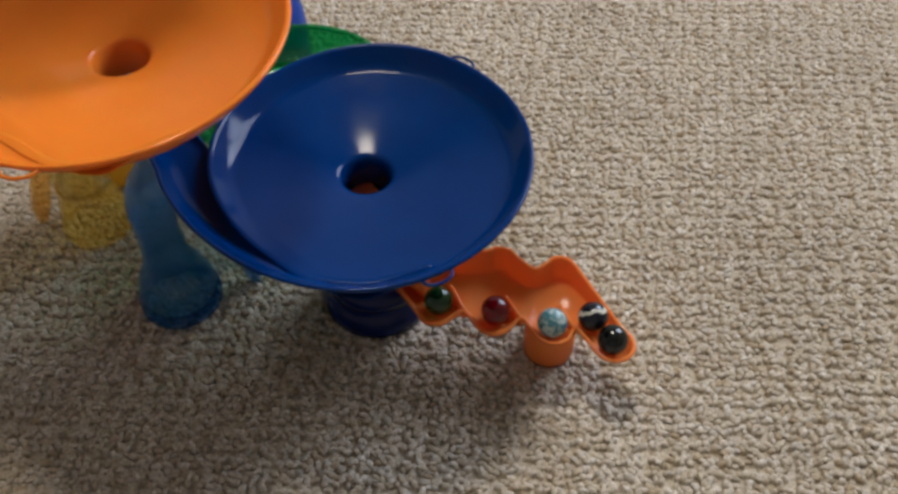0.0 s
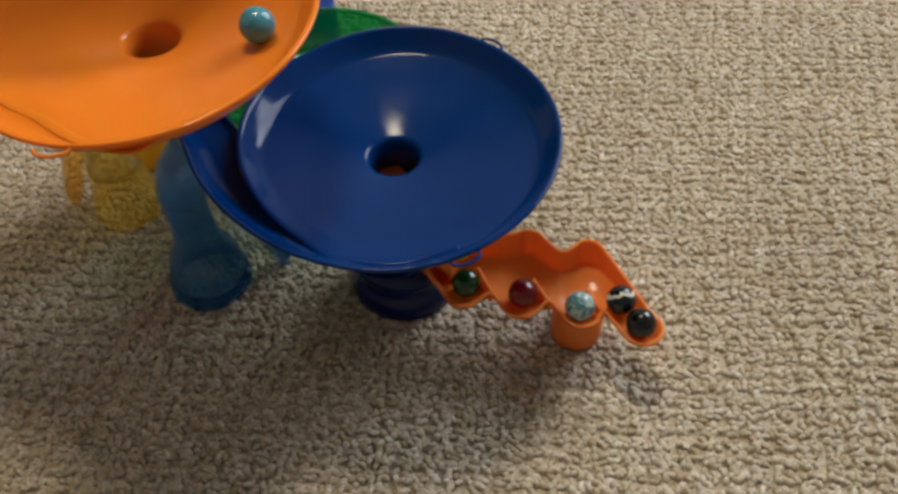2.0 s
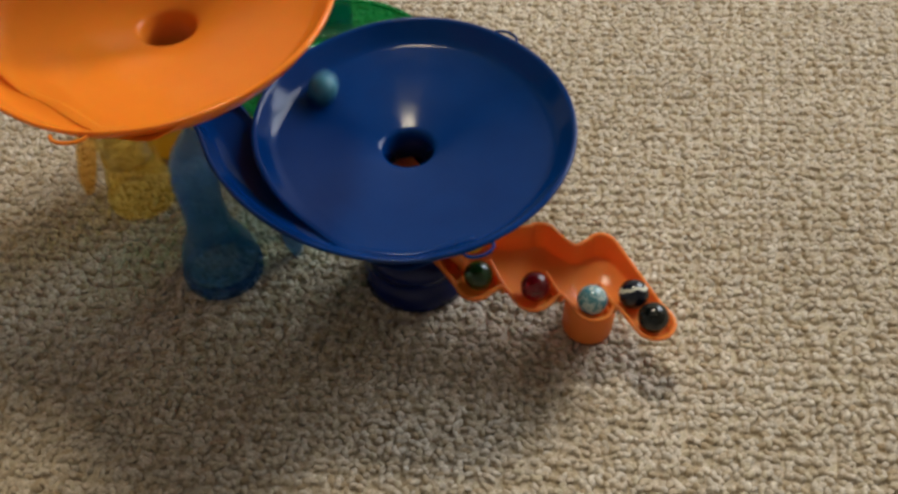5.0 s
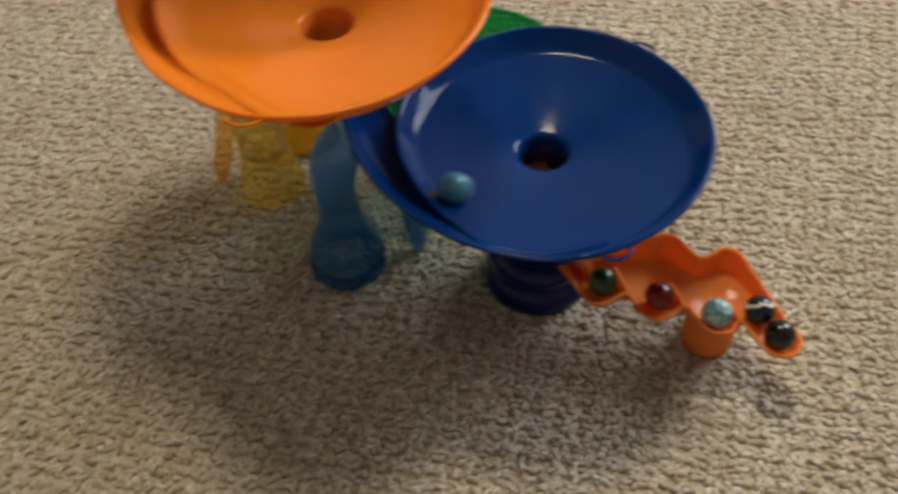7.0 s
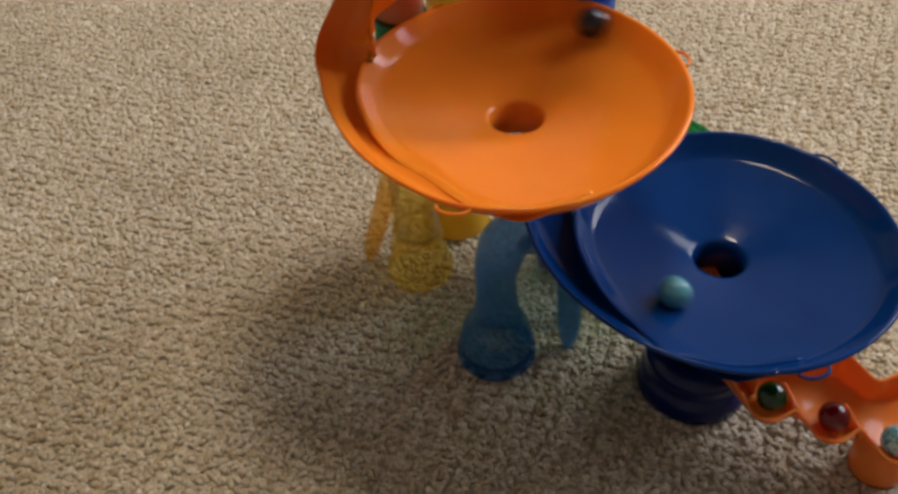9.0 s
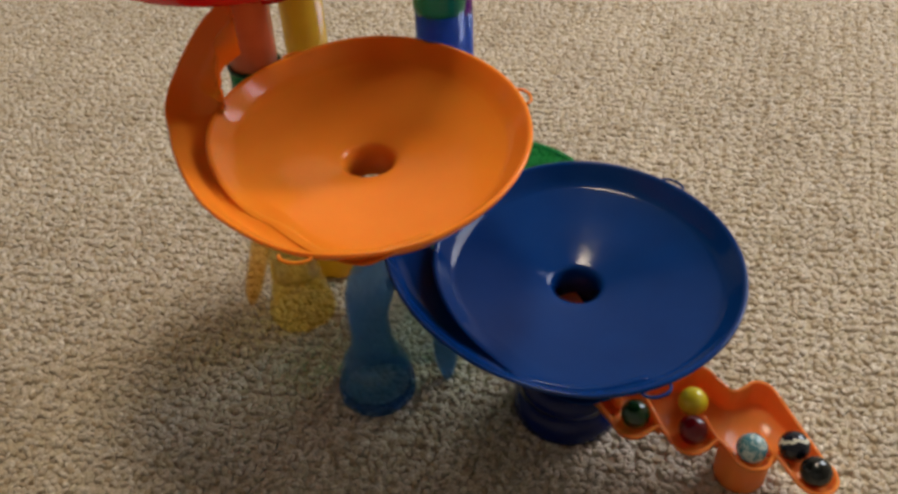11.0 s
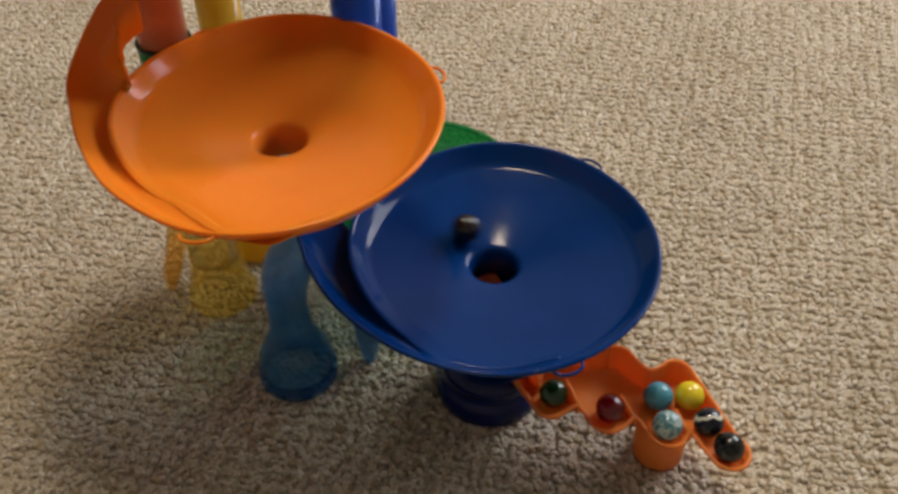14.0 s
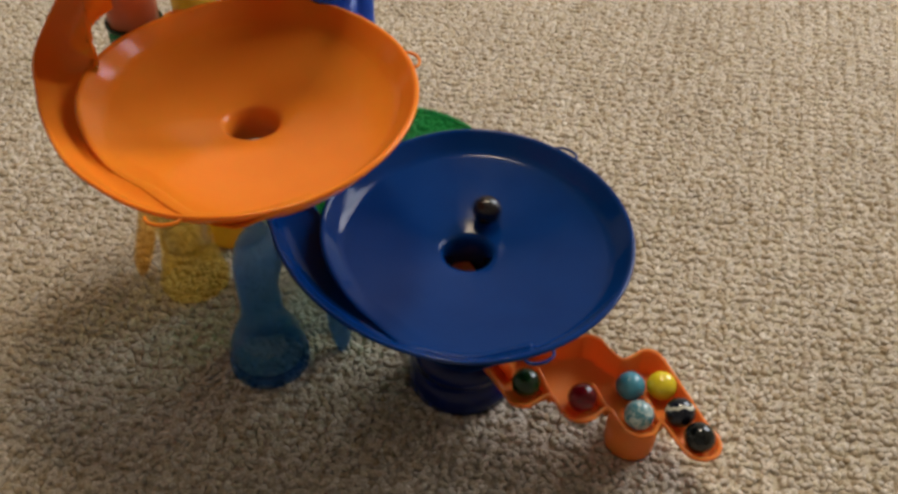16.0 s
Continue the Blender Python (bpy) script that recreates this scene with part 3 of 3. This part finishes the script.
def tray():
    root = thing("collecting_tray", "orange plastic marble tray with four pockets and a round post", "tray")
    ctrl = [(0.022, 0.352), (0.0310, 0.3385)]
    notches = [(0.0677, 0.3246), (0.0993, 0.3212), (0.1287, 0.3158), None]
    back = [((0.1205, 0.3447), 0.0099, 34, 140, 5, (0.1058, 0.3480)), ((0.0868, 0.3492), 0.0112, 30, 128, 5, None)]
    for (x, y), r, a0, a1, k, notch in [(p, 0.0106, 208, 318 if n else 385, 6, n) for p, n in zip(POCKETS, notches)] + back:
        for i in range(k):
            t = radians(a0 + (a1 - a0) * i / (k - 1))
            ctrl.append((x + r * math.cos(t), y + r * math.sin(t)))
        if notch:
            ctrl.append(notch)
    # the straight side between the end pocket and the back wall
    end = max(range(len(ctrl)), key=lambda i: ctrl[i][0] - 0.4 * abs(ctrl[i][1] - 0.3108))
    a, b = ctrl[end], ctrl[end + 1]
    ctrl[end + 1:end + 1] = [(a[0] + (b[0] - a[0]) * f, a[1] + (b[1] - a[1]) * f) for f in (0.06, 0.2, 0.5, 0.8, 0.94)]
    ctrl += [(0.066, 0.3570), (0.050, 0.364), (0.032, 0.370)]
    outline = spline(ctrl, 5, True)
    n = len(outline)
    nrm = []
    for i in range(n):
        d = outline[(i + 1) % n] - outline[i - 1]
        d = d / np.hypot(*d)
        nrm.append((d[1], -d[0]))

    def ring(off, h, f=0.0):
        # h: share of the height from floor to rim; f: metres added
        return [(p[0] + q[0] * off, p[1] + q[1] * off, TRAY_F + (tray_top(p[1]) - TRAY_F) * h + f) for p, q in zip(outline, nrm)]
    bm = loft([ring(-0.0030, 0), ring(-0.0022, 0.08), ring(-0.0016, 0.28), ring(-0.0010, 0.92), ring(-0.0004, 1), ring(0.0008, 1), ring(0.0012, 1, -0.0006),
               ring(0.0010, 1, -0.0018), ring(0.0003, 1, -0.0022), ring(-0.0008, 0.3, -0.0010), ring(-0.0018, 0, -0.0016), ring(-0.0028, 0, -0.0020)])
    bm.verts.ensure_lookup_table()
    for first in (0, len(bm.verts) - n):
        edge = [bm.verts[first + i] for i in range(n)]
        flat = [Vector((v.co.x, v.co.y)) for v in edge]
        _, _, tris, origin, _, _ = delaunay_2d_cdt(flat, [], [list(range(n))], 1, 1e-7)
        for tri in tris:
            keys = [origin[i] for i in tri]
            if all(keys):
                vs = {k[0] for k in keys}
                if len(vs) == len(tri):
                    bm.faces.new([edge[k[0]] for k in keys])
    part("trough", bm, TRAY, root)
    for (x0, y0), (x1, y1) in (((0.0590, 0.3410), (0.0684, 0.3245)), ((0.0890, 0.3340), (0.0994, 0.3203)), ((0.1187, 0.3275), (0.1284, 0.3145))):
        d = Vector((x1 - x0, y1 - y0, 0)).normalized()
        s = Vector((-d.y, d.x, 0)) * 0.0009
        rows = []
        for k in range(9):
            f = k / 8
            q = Vector((x0 + (x1 - x0) * f, y0 + (y1 - y0) * f, 0))
            z = 0.0475 + (tray_top(y1) + 0.0002 - 0.0475) * smooth01(f * 1.1)
            if k == 0:
                z = TRAY_F + 0.0070
            rows.append([(*(q + 1.6 * s).xy, TRAY_F - 0.001), (*(q + s).xy, z - 0.0005), (*(q + 0.4 * s).xy, z), (*(q - 0.4 * s).xy, z), (*(q - s).xy, z - 0.0005), (*(q - 1.6 * s).xy, TRAY_F - 0.001)])
        bm = loft(rows)
        bm.verts.ensure_lookup_table()
        bm.faces.new(bm.verts[:6])
        bm.faces.new(bm.verts[-6:])
        part("divider", bm, TRAY, root)
    part("post", lathe(shell([(0.0142, 0.0), (0.0145, 0.0008), (0.0148, 0.0358)], 0.0018), 40, (0.1172, 0.3320)), TRAY, root, "round hollow post")
    # channel under the blue funnel that leads to the pockets
    rows = []
    for i in range(13):
        f = i / 12
        x, y, z = 0.002 + 0.046 * f, 0.373 - 0.026 * f, 0.083 - 0.044 * f
        rows.append([(x + 0.17 * o, y + o, z + h) for o, h in ((0.0135, 0.012), (0.0125, 0.012), (0.0115, 0.002), (0.006, 0.0), (-0.006, 0.0), (-0.0115, 0.002), (-0.0125, 0.012), (-0.0135, 0.012), (-0.0125, -0.001), (0, -0.0018), (0.0125, -0.001))])
    bm = loft(rows)
    bm.verts.ensure_lookup_table()
    bm.faces.new(bm.verts[:11])
    bm.faces.new(bm.verts[-11:])
    part("channel", bm, TRAY, root)
    return root


tray()


# ---- marbles ----
MR = 0.0081


def marble_material(name, kind, a, b, scale=60.0, lo=0.45, hi=0.55, rough=0.06):
    m, nt, p = material(name)
    p.inputs["Roughness"].default_value = rough
    if kind == "glass":
        p.inputs["Transmission Weight"].default_value = 0.8
        p.inputs["IOR"].default_value = 1.5
    tex, r = ramp_noise(nt, scale, a, b, 2.0, lo, hi)
    tex.inputs["Distortion"].default_value = 1.2
    nt.links.new(r.outputs["Color"], p.inputs["Base Color"])
    return m


def marble(label, mat, at):
    bm = bmesh.new()
    bmesh.ops.create_uvsphere(bm, u_segments=40, v_segments=24, radius=MR)
    ob = tagged(new("marble", mesh_of("marble", bm, mat)), label, "marble", "glass marbles")
    ob.location = at
    return ob


MZ = TRAY_F + MR
TURQ = marble_material("turquoise_marble", "opaque", (0.042, 0.185, 0.255), (0.080, 0.275, 0.36), 140, 0.3, 0.7, 0.16)
YELL = marble_material("yellow_marble", "opaque", (0.62, 0.46, 0.01), (0.72, 0.55, 0.03), 140, 0.3, 0.7, 0.12)
DARK = marble_material("dark_marble", "opaque", (0.006, 0.006, 0.008), (0.02, 0.012, 0.012), 70, 0.4, 0.7, 0.06)
BLK = marble_material("black_marble", "opaque", (0.003, 0.004, 0.003), (0.008, 0.008, 0.006), 60, 0.4, 0.6, 0.04)
STRIPE = marble_material("striped_marble", "opaque", (0.004, 0.005, 0.012), (0.012, 0.012, 0.02), 75, 0.4, 0.6, 0.06)
nt = STRIPE.node_tree
tc, dot, wob = nt.nodes.new("ShaderNodeTexCoord"), nt.nodes.new("ShaderNodeVectorMath"), nt.nodes.new("ShaderNodeTexNoise")
dot.operation = "DOT_PRODUCT"
dot.inputs[1].default_value = (-0.25, 0.72, 0.60)      # across the white band
wob.inputs["Scale"].default_value = 130
add, band = nt.nodes.new("ShaderNodeMath"), nt.nodes.new("ShaderNodeValToRGB")
add.operation = "MULTIPLY_ADD"
add.inputs[1].default_value = 0.010
nt.links.new(tc.outputs["Object"], dot.inputs[0])
nt.links.new(tc.outputs["Object"], wob.inputs["Vector"])
nt.links.new(wob.outputs["Fac"], add.inputs[0])
nt.links.new(dot.outputs["Value"], add.inputs[2])
scale = nt.nodes.new("ShaderNodeMath")
scale.operation = "MULTIPLY"
scale.inputs[1].default_value = 50.0
nt.links.new(add.outputs[0], scale.inputs[0])
cr = band.color_ramp
cr.elements[0].position, cr.elements[1].position = 0.29, 0.31
cr.elements[0].color, cr.elements[1].color = (0, 0, 0, 1), (1, 1, 1, 1)
cr.elements.new(0.40).color = (1, 1, 1, 1)
cr.elements.new(0.42).color = (0, 0, 0, 1)
nt.links.new(scale.outputs[0], band.inputs["Fac"])
mixc = nt.nodes.new("ShaderNodeMixRGB")
mixc.inputs[1].default_value, mixc.inputs[2].default_value = (0.006, 0.007, 0.014, 1), (0.62, 0.60, 0.50, 1)
nt.links.new(band.outputs["Color"], mixc.inputs["Fac"])
nt.links.new(mixc.outputs["Color"], nt.nodes["Principled BSDF"].inputs["Base Color"])
REDG = marble_material("red_marble", "glass", (0.24, 0.002, 0.010), (0.30, 0.004, 0.014), 60, 0.3, 0.7, 0.05)
GREENG = marble_material("green_marble", "glass", (0.010, 0.075, 0.018), (0.02, 0.12, 0.03), 90, 0.4, 0.6, 0.05)
SILV = marble_material("pale_marble", "opaque", (0.42, 0.48, 0.45), (0.05, 0.17, 0.21), 260, 0.38, 0.60, 0.06)
marble("dark green see-through glass marble in the tray", GREENG, (0.0540, 0.3295, MZ))
marble("deep red see-through glass marble in the tray", REDG, (0.0850, 0.3233, MZ))
marble("pale marble with grey-blue streaks in the tray", SILV, (0.1152, 0.3158, MZ))
marble("black marble with a white band in the tray", STRIPE, (0.1372, 0.3204, MZ))
marble("shiny black marble at the tray's end", BLK, (0.1464, 0.3056, MZ))
turquoise = marble("turquoise blue opaque marble", TURQ, (0.1112, 0.3350, MZ))
yellow = marble("bright yellow opaque marble", YELL, (0.1283, 0.3375, MZ))
dark = marble("dark brown-black shiny marble", DARK, (-0.16, 0.43, 0.26))


def rolled(rows):
    """Rows of (seconds, x, y, z) as poses of a ball that rolls without slipping."""
    out, q, last = [], Matrix.Identity(4), None
    for t, x, y, z in rows:
        if last is not None:
            d = Vector((x, y, z)) - last
            axis = Vector((-d.y, d.x, 0))
            if axis.length > 1e-6:
                q = Matrix.Rotation(min(d.length / MR, 1.5), 4, axis.normalized()) @ q
        last = Vector((x, y, z))
        out.append((t, Matrix.Translation(last) @ q))
    return out


# ---- rolling marbles ----
TURQUOISE_ROWS = [
    (0, -0.1680, 0.4050, 0.2460), (0.1, -0.1800, 0.4000, 0.2340), (0.2, -0.1870, 0.3800, 0.2180), (0.3, -0.1600, 0.3320, 0.2000), (0.4, -0.1054, 0.2936, 0.1943),
    (0.5, -0.0699, 0.2941, 0.1960), (0.6, -0.0418, 0.3137, 0.1968), (0.7, -0.0285, 0.3410, 0.1971), (0.8, -0.0266, 0.3636, 0.1970), (0.9, -0.0388, 0.3801, 0.1945),
    (1, -0.0660, 0.3946, 0.1897), (1.1, -0.0995, 0.3947, 0.1856), (1.2, -0.1309, 0.3823, 0.1874), (1.3, -0.1524, 0.3554, 0.1907), (1.4, -0.1436, 0.3355, 0.1906),
    (1.5, -0.1179, 0.3240, 0.1894), (1.6, -0.0880, 0.3208, 0.1897), (1.7, -0.0605, 0.3253, 0.1920), (1.8, -0.0415, 0.3331, 0.1947), (1.9, -0.0334, 0.3438, 0.1958),
    (2, -0.0378, 0.3541, 0.1942), (2.1, -0.0531, 0.3621, 0.1903), (2.2, -0.0822, 0.3690, 0.1828), (2.3, -0.0955, 0.3700, 0.1720), (2.4, -0.0955, 0.3705, 0.1600),
    (2.5, -0.0935, 0.3840, 0.1460), (2.6, -0.0880, 0.3840, 0.1370), (2.7, -0.0705, 0.3465, 0.1295), (2.8, -0.0310, 0.3012, 0.1238), (2.9, 0.0258, 0.2871, 0.1242),
    (3, 0.0717, 0.3174, 0.1241), (3.1, 0.0855, 0.3625, 0.1242), (3.2, 0.0696, 0.4061, 0.1241), (3.3, -0.0018, 0.4303, 0.1234), (3.4, -0.0486, 0.3762, 0.1217),
    (3.5, -0.0176, 0.3145, 0.1206), (3.6, 0.0490, 0.3163, 0.1211), (3.7, 0.0777, 0.3774, 0.1230), (3.8, 0.0314, 0.4308, 0.1239), (3.9, -0.0353, 0.4057, 0.1222),
    (4, -0.0351, 0.3390, 0.1200), (4.1, 0.0199, 0.3129, 0.1194), (4.2, 0.0693, 0.3479, 0.1211), (4.3, 0.0581, 0.4123, 0.1232), (4.4, -0.0093, 0.4242, 0.1225),
    (4.5, -0.0413, 0.3670, 0.1201), (4.6, -0.0056, 0.3198, 0.1188), (4.7, 0.0501, 0.3279, 0.1196), (4.8, 0.0686, 0.3838, 0.1215), (4.9, 0.0212, 0.4234, 0.1218),
    (5, -0.0318, 0.3934, 0.1201), (5.1, -0.0257, 0.3359, 0.1188), (5.2, 0.0268, 0.3169, 0.1190), (5.3, 0.0655, 0.3542, 0.1201), (5.4, 0.0474, 0.3787, 0.1168),
    (5.5, 0.0151, 0.3936, 0.1152), (5.6, -0.0190, 0.3870, 0.1174), (5.7, -0.0421, 0.3710, 0.1204), (5.8, -0.0518, 0.3483, 0.1222), (5.9, -0.0325, 0.3284, 0.1206),
    (6, -0.0045, 0.3136, 0.1197), (6.1, 0.0259, 0.3066, 0.1208), (6.2, 0.0512, 0.3101, 0.1222), (6.3, 0.0688, 0.3212, 0.1232), (6.4, 0.0730, 0.3413, 0.1222),
    (6.5, 0.0638, 0.3602, 0.1196), (6.6, 0.0385, 0.3738, 0.1146), (6.7, -0.0021, 0.3729, 0.1133), (6.8, -0.0326, 0.3429, 0.1193), (6.9, -0.0453, 0.3207, 0.1231),
    (7, -0.0235, 0.3167, 0.1209), (7.1, -0.0034, 0.3152, 0.1194), (7.2, 0.0190, 0.3287, 0.1166), (7.3, 0.0427, 0.3459, 0.1163), (7.4, 0.0538, 0.3618, 0.1175),
    (7.5, 0.0505, 0.3772, 0.1173), (7.6, 0.0412, 0.3844, 0.1162), (7.7, 0.0166, 0.3813, 0.1126), (7.8, -0.0054, 0.3555, 0.1141), (7.9, -0.0172, 0.3333, 0.1180),
    (8, -0.0202, 0.3113, 0.1213), (8.1, -0.0127, 0.3061, 0.1215), (8.2, -0.0009, 0.3040, 0.1212), (8.3, 0.0347, 0.3139, 0.1200), (8.4, 0.0565, 0.3378, 0.1195),
    (8.5, 0.0553, 0.3700, 0.1179), (8.6, 0.0290, 0.3899, 0.1153), (8.7, 0.0006, 0.3878, 0.1148), (8.8, -0.0204, 0.3696, 0.1164), (8.9, -0.0222, 0.3401, 0.1179),
    (9, -0.0056, 0.3212, 0.1186), (9.1, 0.0196, 0.3197, 0.1183), (9.2, 0.0406, 0.3366, 0.1171), (9.3, 0.0444, 0.3640, 0.1155), (9.4, 0.0260, 0.3847, 0.1140),
    (9.5, 0.0007, 0.3841, 0.1142), (9.6, -0.0104, 0.3642, 0.1145), (9.7, 0.0040, 0.3466, 0.1139), (9.8, 0.0264, 0.3535, 0.1130), (9.9, 0.0258, 0.3703, 0.1123),
    (10, 0.0155, 0.3665, 0.1000), (10.1, 0.0155, 0.3650, 0.0905), (10.3, 0.0300, 0.3570, 0.0780), (10.5, 0.0450, 0.3485, 0.0600), (11.1, 0.0470, 0.3480, 0.0580),
    (11.3, 0.0660, 0.3430, 0.0453), (11.4, 0.0818, 0.3410, 0.0453), (11.5, 0.0847, 0.3441, 0.0453), (11.6, 0.0905, 0.3480, 0.0453), (11.7, 0.1055, 0.3405, 0.0453),
    (11.8, 0.1112, 0.3350, 0.0453), (16, 0.1112, 0.3350, 0.0453),
]
YELLOW_ROWS = [
    (0, 0.0490, 0.3470, 0.0550), (10.4, 0.0490, 0.3470, 0.0550), (10.8, 0.0580, 0.3450, 0.0480), (10.95, 0.0780, 0.3430, 0.0453), (11, 0.0853, 0.3429, 0.0453),
    (11.1, 0.1002, 0.3437, 0.0453), (11.2, 0.1096, 0.3315, 0.0453), (11.3, 0.1110, 0.3340, 0.0453), (11.4, 0.1135, 0.3355, 0.0453), (11.6, 0.1147, 0.3357, 0.0453),
    (11.7, 0.1259, 0.3385, 0.0453), (11.8, 0.1283, 0.3375, 0.0453), (16, 0.1283, 0.3375, 0.0453),
]
DARK_ROWS = [
    (0, -0.1650, 0.4200, 0.2580), (7.2, -0.1650, 0.4200, 0.2580), (7.4, -0.1720, 0.4080, 0.2420), (7.5, -0.1870, 0.3880, 0.2240), (7.6, -0.1830, 0.3687, 0.2110),
    (7.7, -0.1482, 0.3165, 0.1934), (7.8, -0.0992, 0.2879, 0.1954), (7.9, -0.0541, 0.2978, 0.1972), (8, -0.0297, 0.3363, 0.1971), (8.1, -0.0292, 0.3799, 0.1970),
    (8.2, -0.0439, 0.4093, 0.1970), (8.3, -0.0954, 0.4357, 0.1961), (8.4, -0.1438, 0.4137, 0.1937), (8.5, -0.1567, 0.3637, 0.1914), (8.6, -0.1298, 0.3232, 0.1905),
    (8.7, -0.0835, 0.3124, 0.1915), (8.8, -0.0393, 0.3372, 0.1948), (8.9, -0.0326, 0.3900, 0.1970), (9, -0.0682, 0.4302, 0.1970), (9.1, -0.1246, 0.4366, 0.1966),
    (9.2, -0.1557, 0.3901, 0.1924), (9.3, -0.1441, 0.3425, 0.1901), (9.4, -0.1075, 0.3162, 0.1902), (9.5, -0.0597, 0.3196, 0.1930), (9.6, -0.0265, 0.3619, 0.1970),
    (9.7, -0.0468, 0.4128, 0.1970), (9.8, -0.0946, 0.4394, 0.1970), (9.9, -0.1459, 0.4167, 0.1945), (10, -0.1597, 0.3642, 0.1919), (10.1, -0.1340, 0.3187, 0.1915),
    (10.2, -0.0828, 0.3048, 0.1930), (10.3, -0.0365, 0.3292, 0.1962), (10.4, -0.0380, 0.3422, 0.1948), (10.5, -0.0536, 0.3564, 0.1903), (10.6, -0.0837, 0.3719, 0.1828),
    (10.7, -0.0955, 0.3700, 0.1720), (10.8, -0.0955, 0.3710, 0.1600), (10.9, -0.0935, 0.3840, 0.1460), (11, -0.0850, 0.3780, 0.1360), (11.1, -0.0630, 0.3340, 0.1275),
    (11.2, -0.0115, 0.2912, 0.1238), (11.3, 0.0430, 0.2924, 0.1243), (11.4, 0.0772, 0.3257, 0.1242), (11.5, 0.0845, 0.3723, 0.1242), (11.6, 0.0656, 0.4109, 0.1241),
    (11.7, 0.0341, 0.4312, 0.1241), (11.8, -0.0061, 0.4257, 0.1227), (11.9, -0.0371, 0.3950, 0.1212), (12, -0.0532, 0.3595, 0.1222), (12.1, -0.0300, 0.3155, 0.1217),
    (12.2, 0.0083, 0.2885, 0.1237), (12.3, 0.0487, 0.2954, 0.1242), (12.4, 0.0729, 0.3209, 0.1239), (12.5, 0.0840, 0.3537, 0.1239), (12.6, 0.0756, 0.3801, 0.1227),
    (12.7, 0.0520, 0.4010, 0.1204), (12.8, 0.0212, 0.4049, 0.1178), (12.9, -0.0107, 0.3945, 0.1173), (13, -0.0346, 0.3742, 0.1191), (13.1, -0.0487, 0.3491, 0.1217),
    (13.2, -0.0266, 0.3161, 0.1213), (13.3, 0.0013, 0.2980, 0.1221), (13.4, 0.0315, 0.2944, 0.1231), (13.5, 0.0596, 0.3036, 0.1242), (13.6, 0.0743, 0.3211, 0.1242),
    (13.7, 0.0747, 0.3400, 0.1226), (13.8, 0.0594, 0.3612, 0.1187), (13.9, 0.0335, 0.3807, 0.1144), (14, -0.0019, 0.3827, 0.1143), (14.1, -0.0288, 0.3689, 0.1179),
    (14.2, -0.0429, 0.3532, 0.1205), (14.3, -0.0349, 0.3301, 0.1207), (14.4, -0.0136, 0.3114, 0.1207), (14.5, 0.0129, 0.3087, 0.1201), (14.6, 0.0398, 0.3104, 0.1210),
    (14.7, 0.0610, 0.3171, 0.1225), (14.8, 0.0719, 0.3287, 0.1230), (14.9, 0.0684, 0.3432, 0.1212), (15, 0.0523, 0.3603, 0.1172), (15.1, 0.0224, 0.3794, 0.1126),
    (15.2, -0.0040, 0.3560, 0.1138), (15.3, -0.0182, 0.3275, 0.1188), (15.4, -0.0223, 0.3103, 0.1216), (15.5, -0.0083, 0.3094, 0.1206), (15.6, 0.0094, 0.3211, 0.1180),
    (15.7, 0.0265, 0.3421, 0.1147), (15.8, 0.0367, 0.3710, 0.1141), (15.9, 0.0357, 0.3834, 0.1151), (16, 0.0231, 0.3904, 0.1149),
]


def motions():
    walk(turquoise, rolled(TURQUOISE_ROWS))
    walk(yellow, rolled(YELLOW_ROWS))
    walk(dark, rolled(DARK_ROWS))


motions()
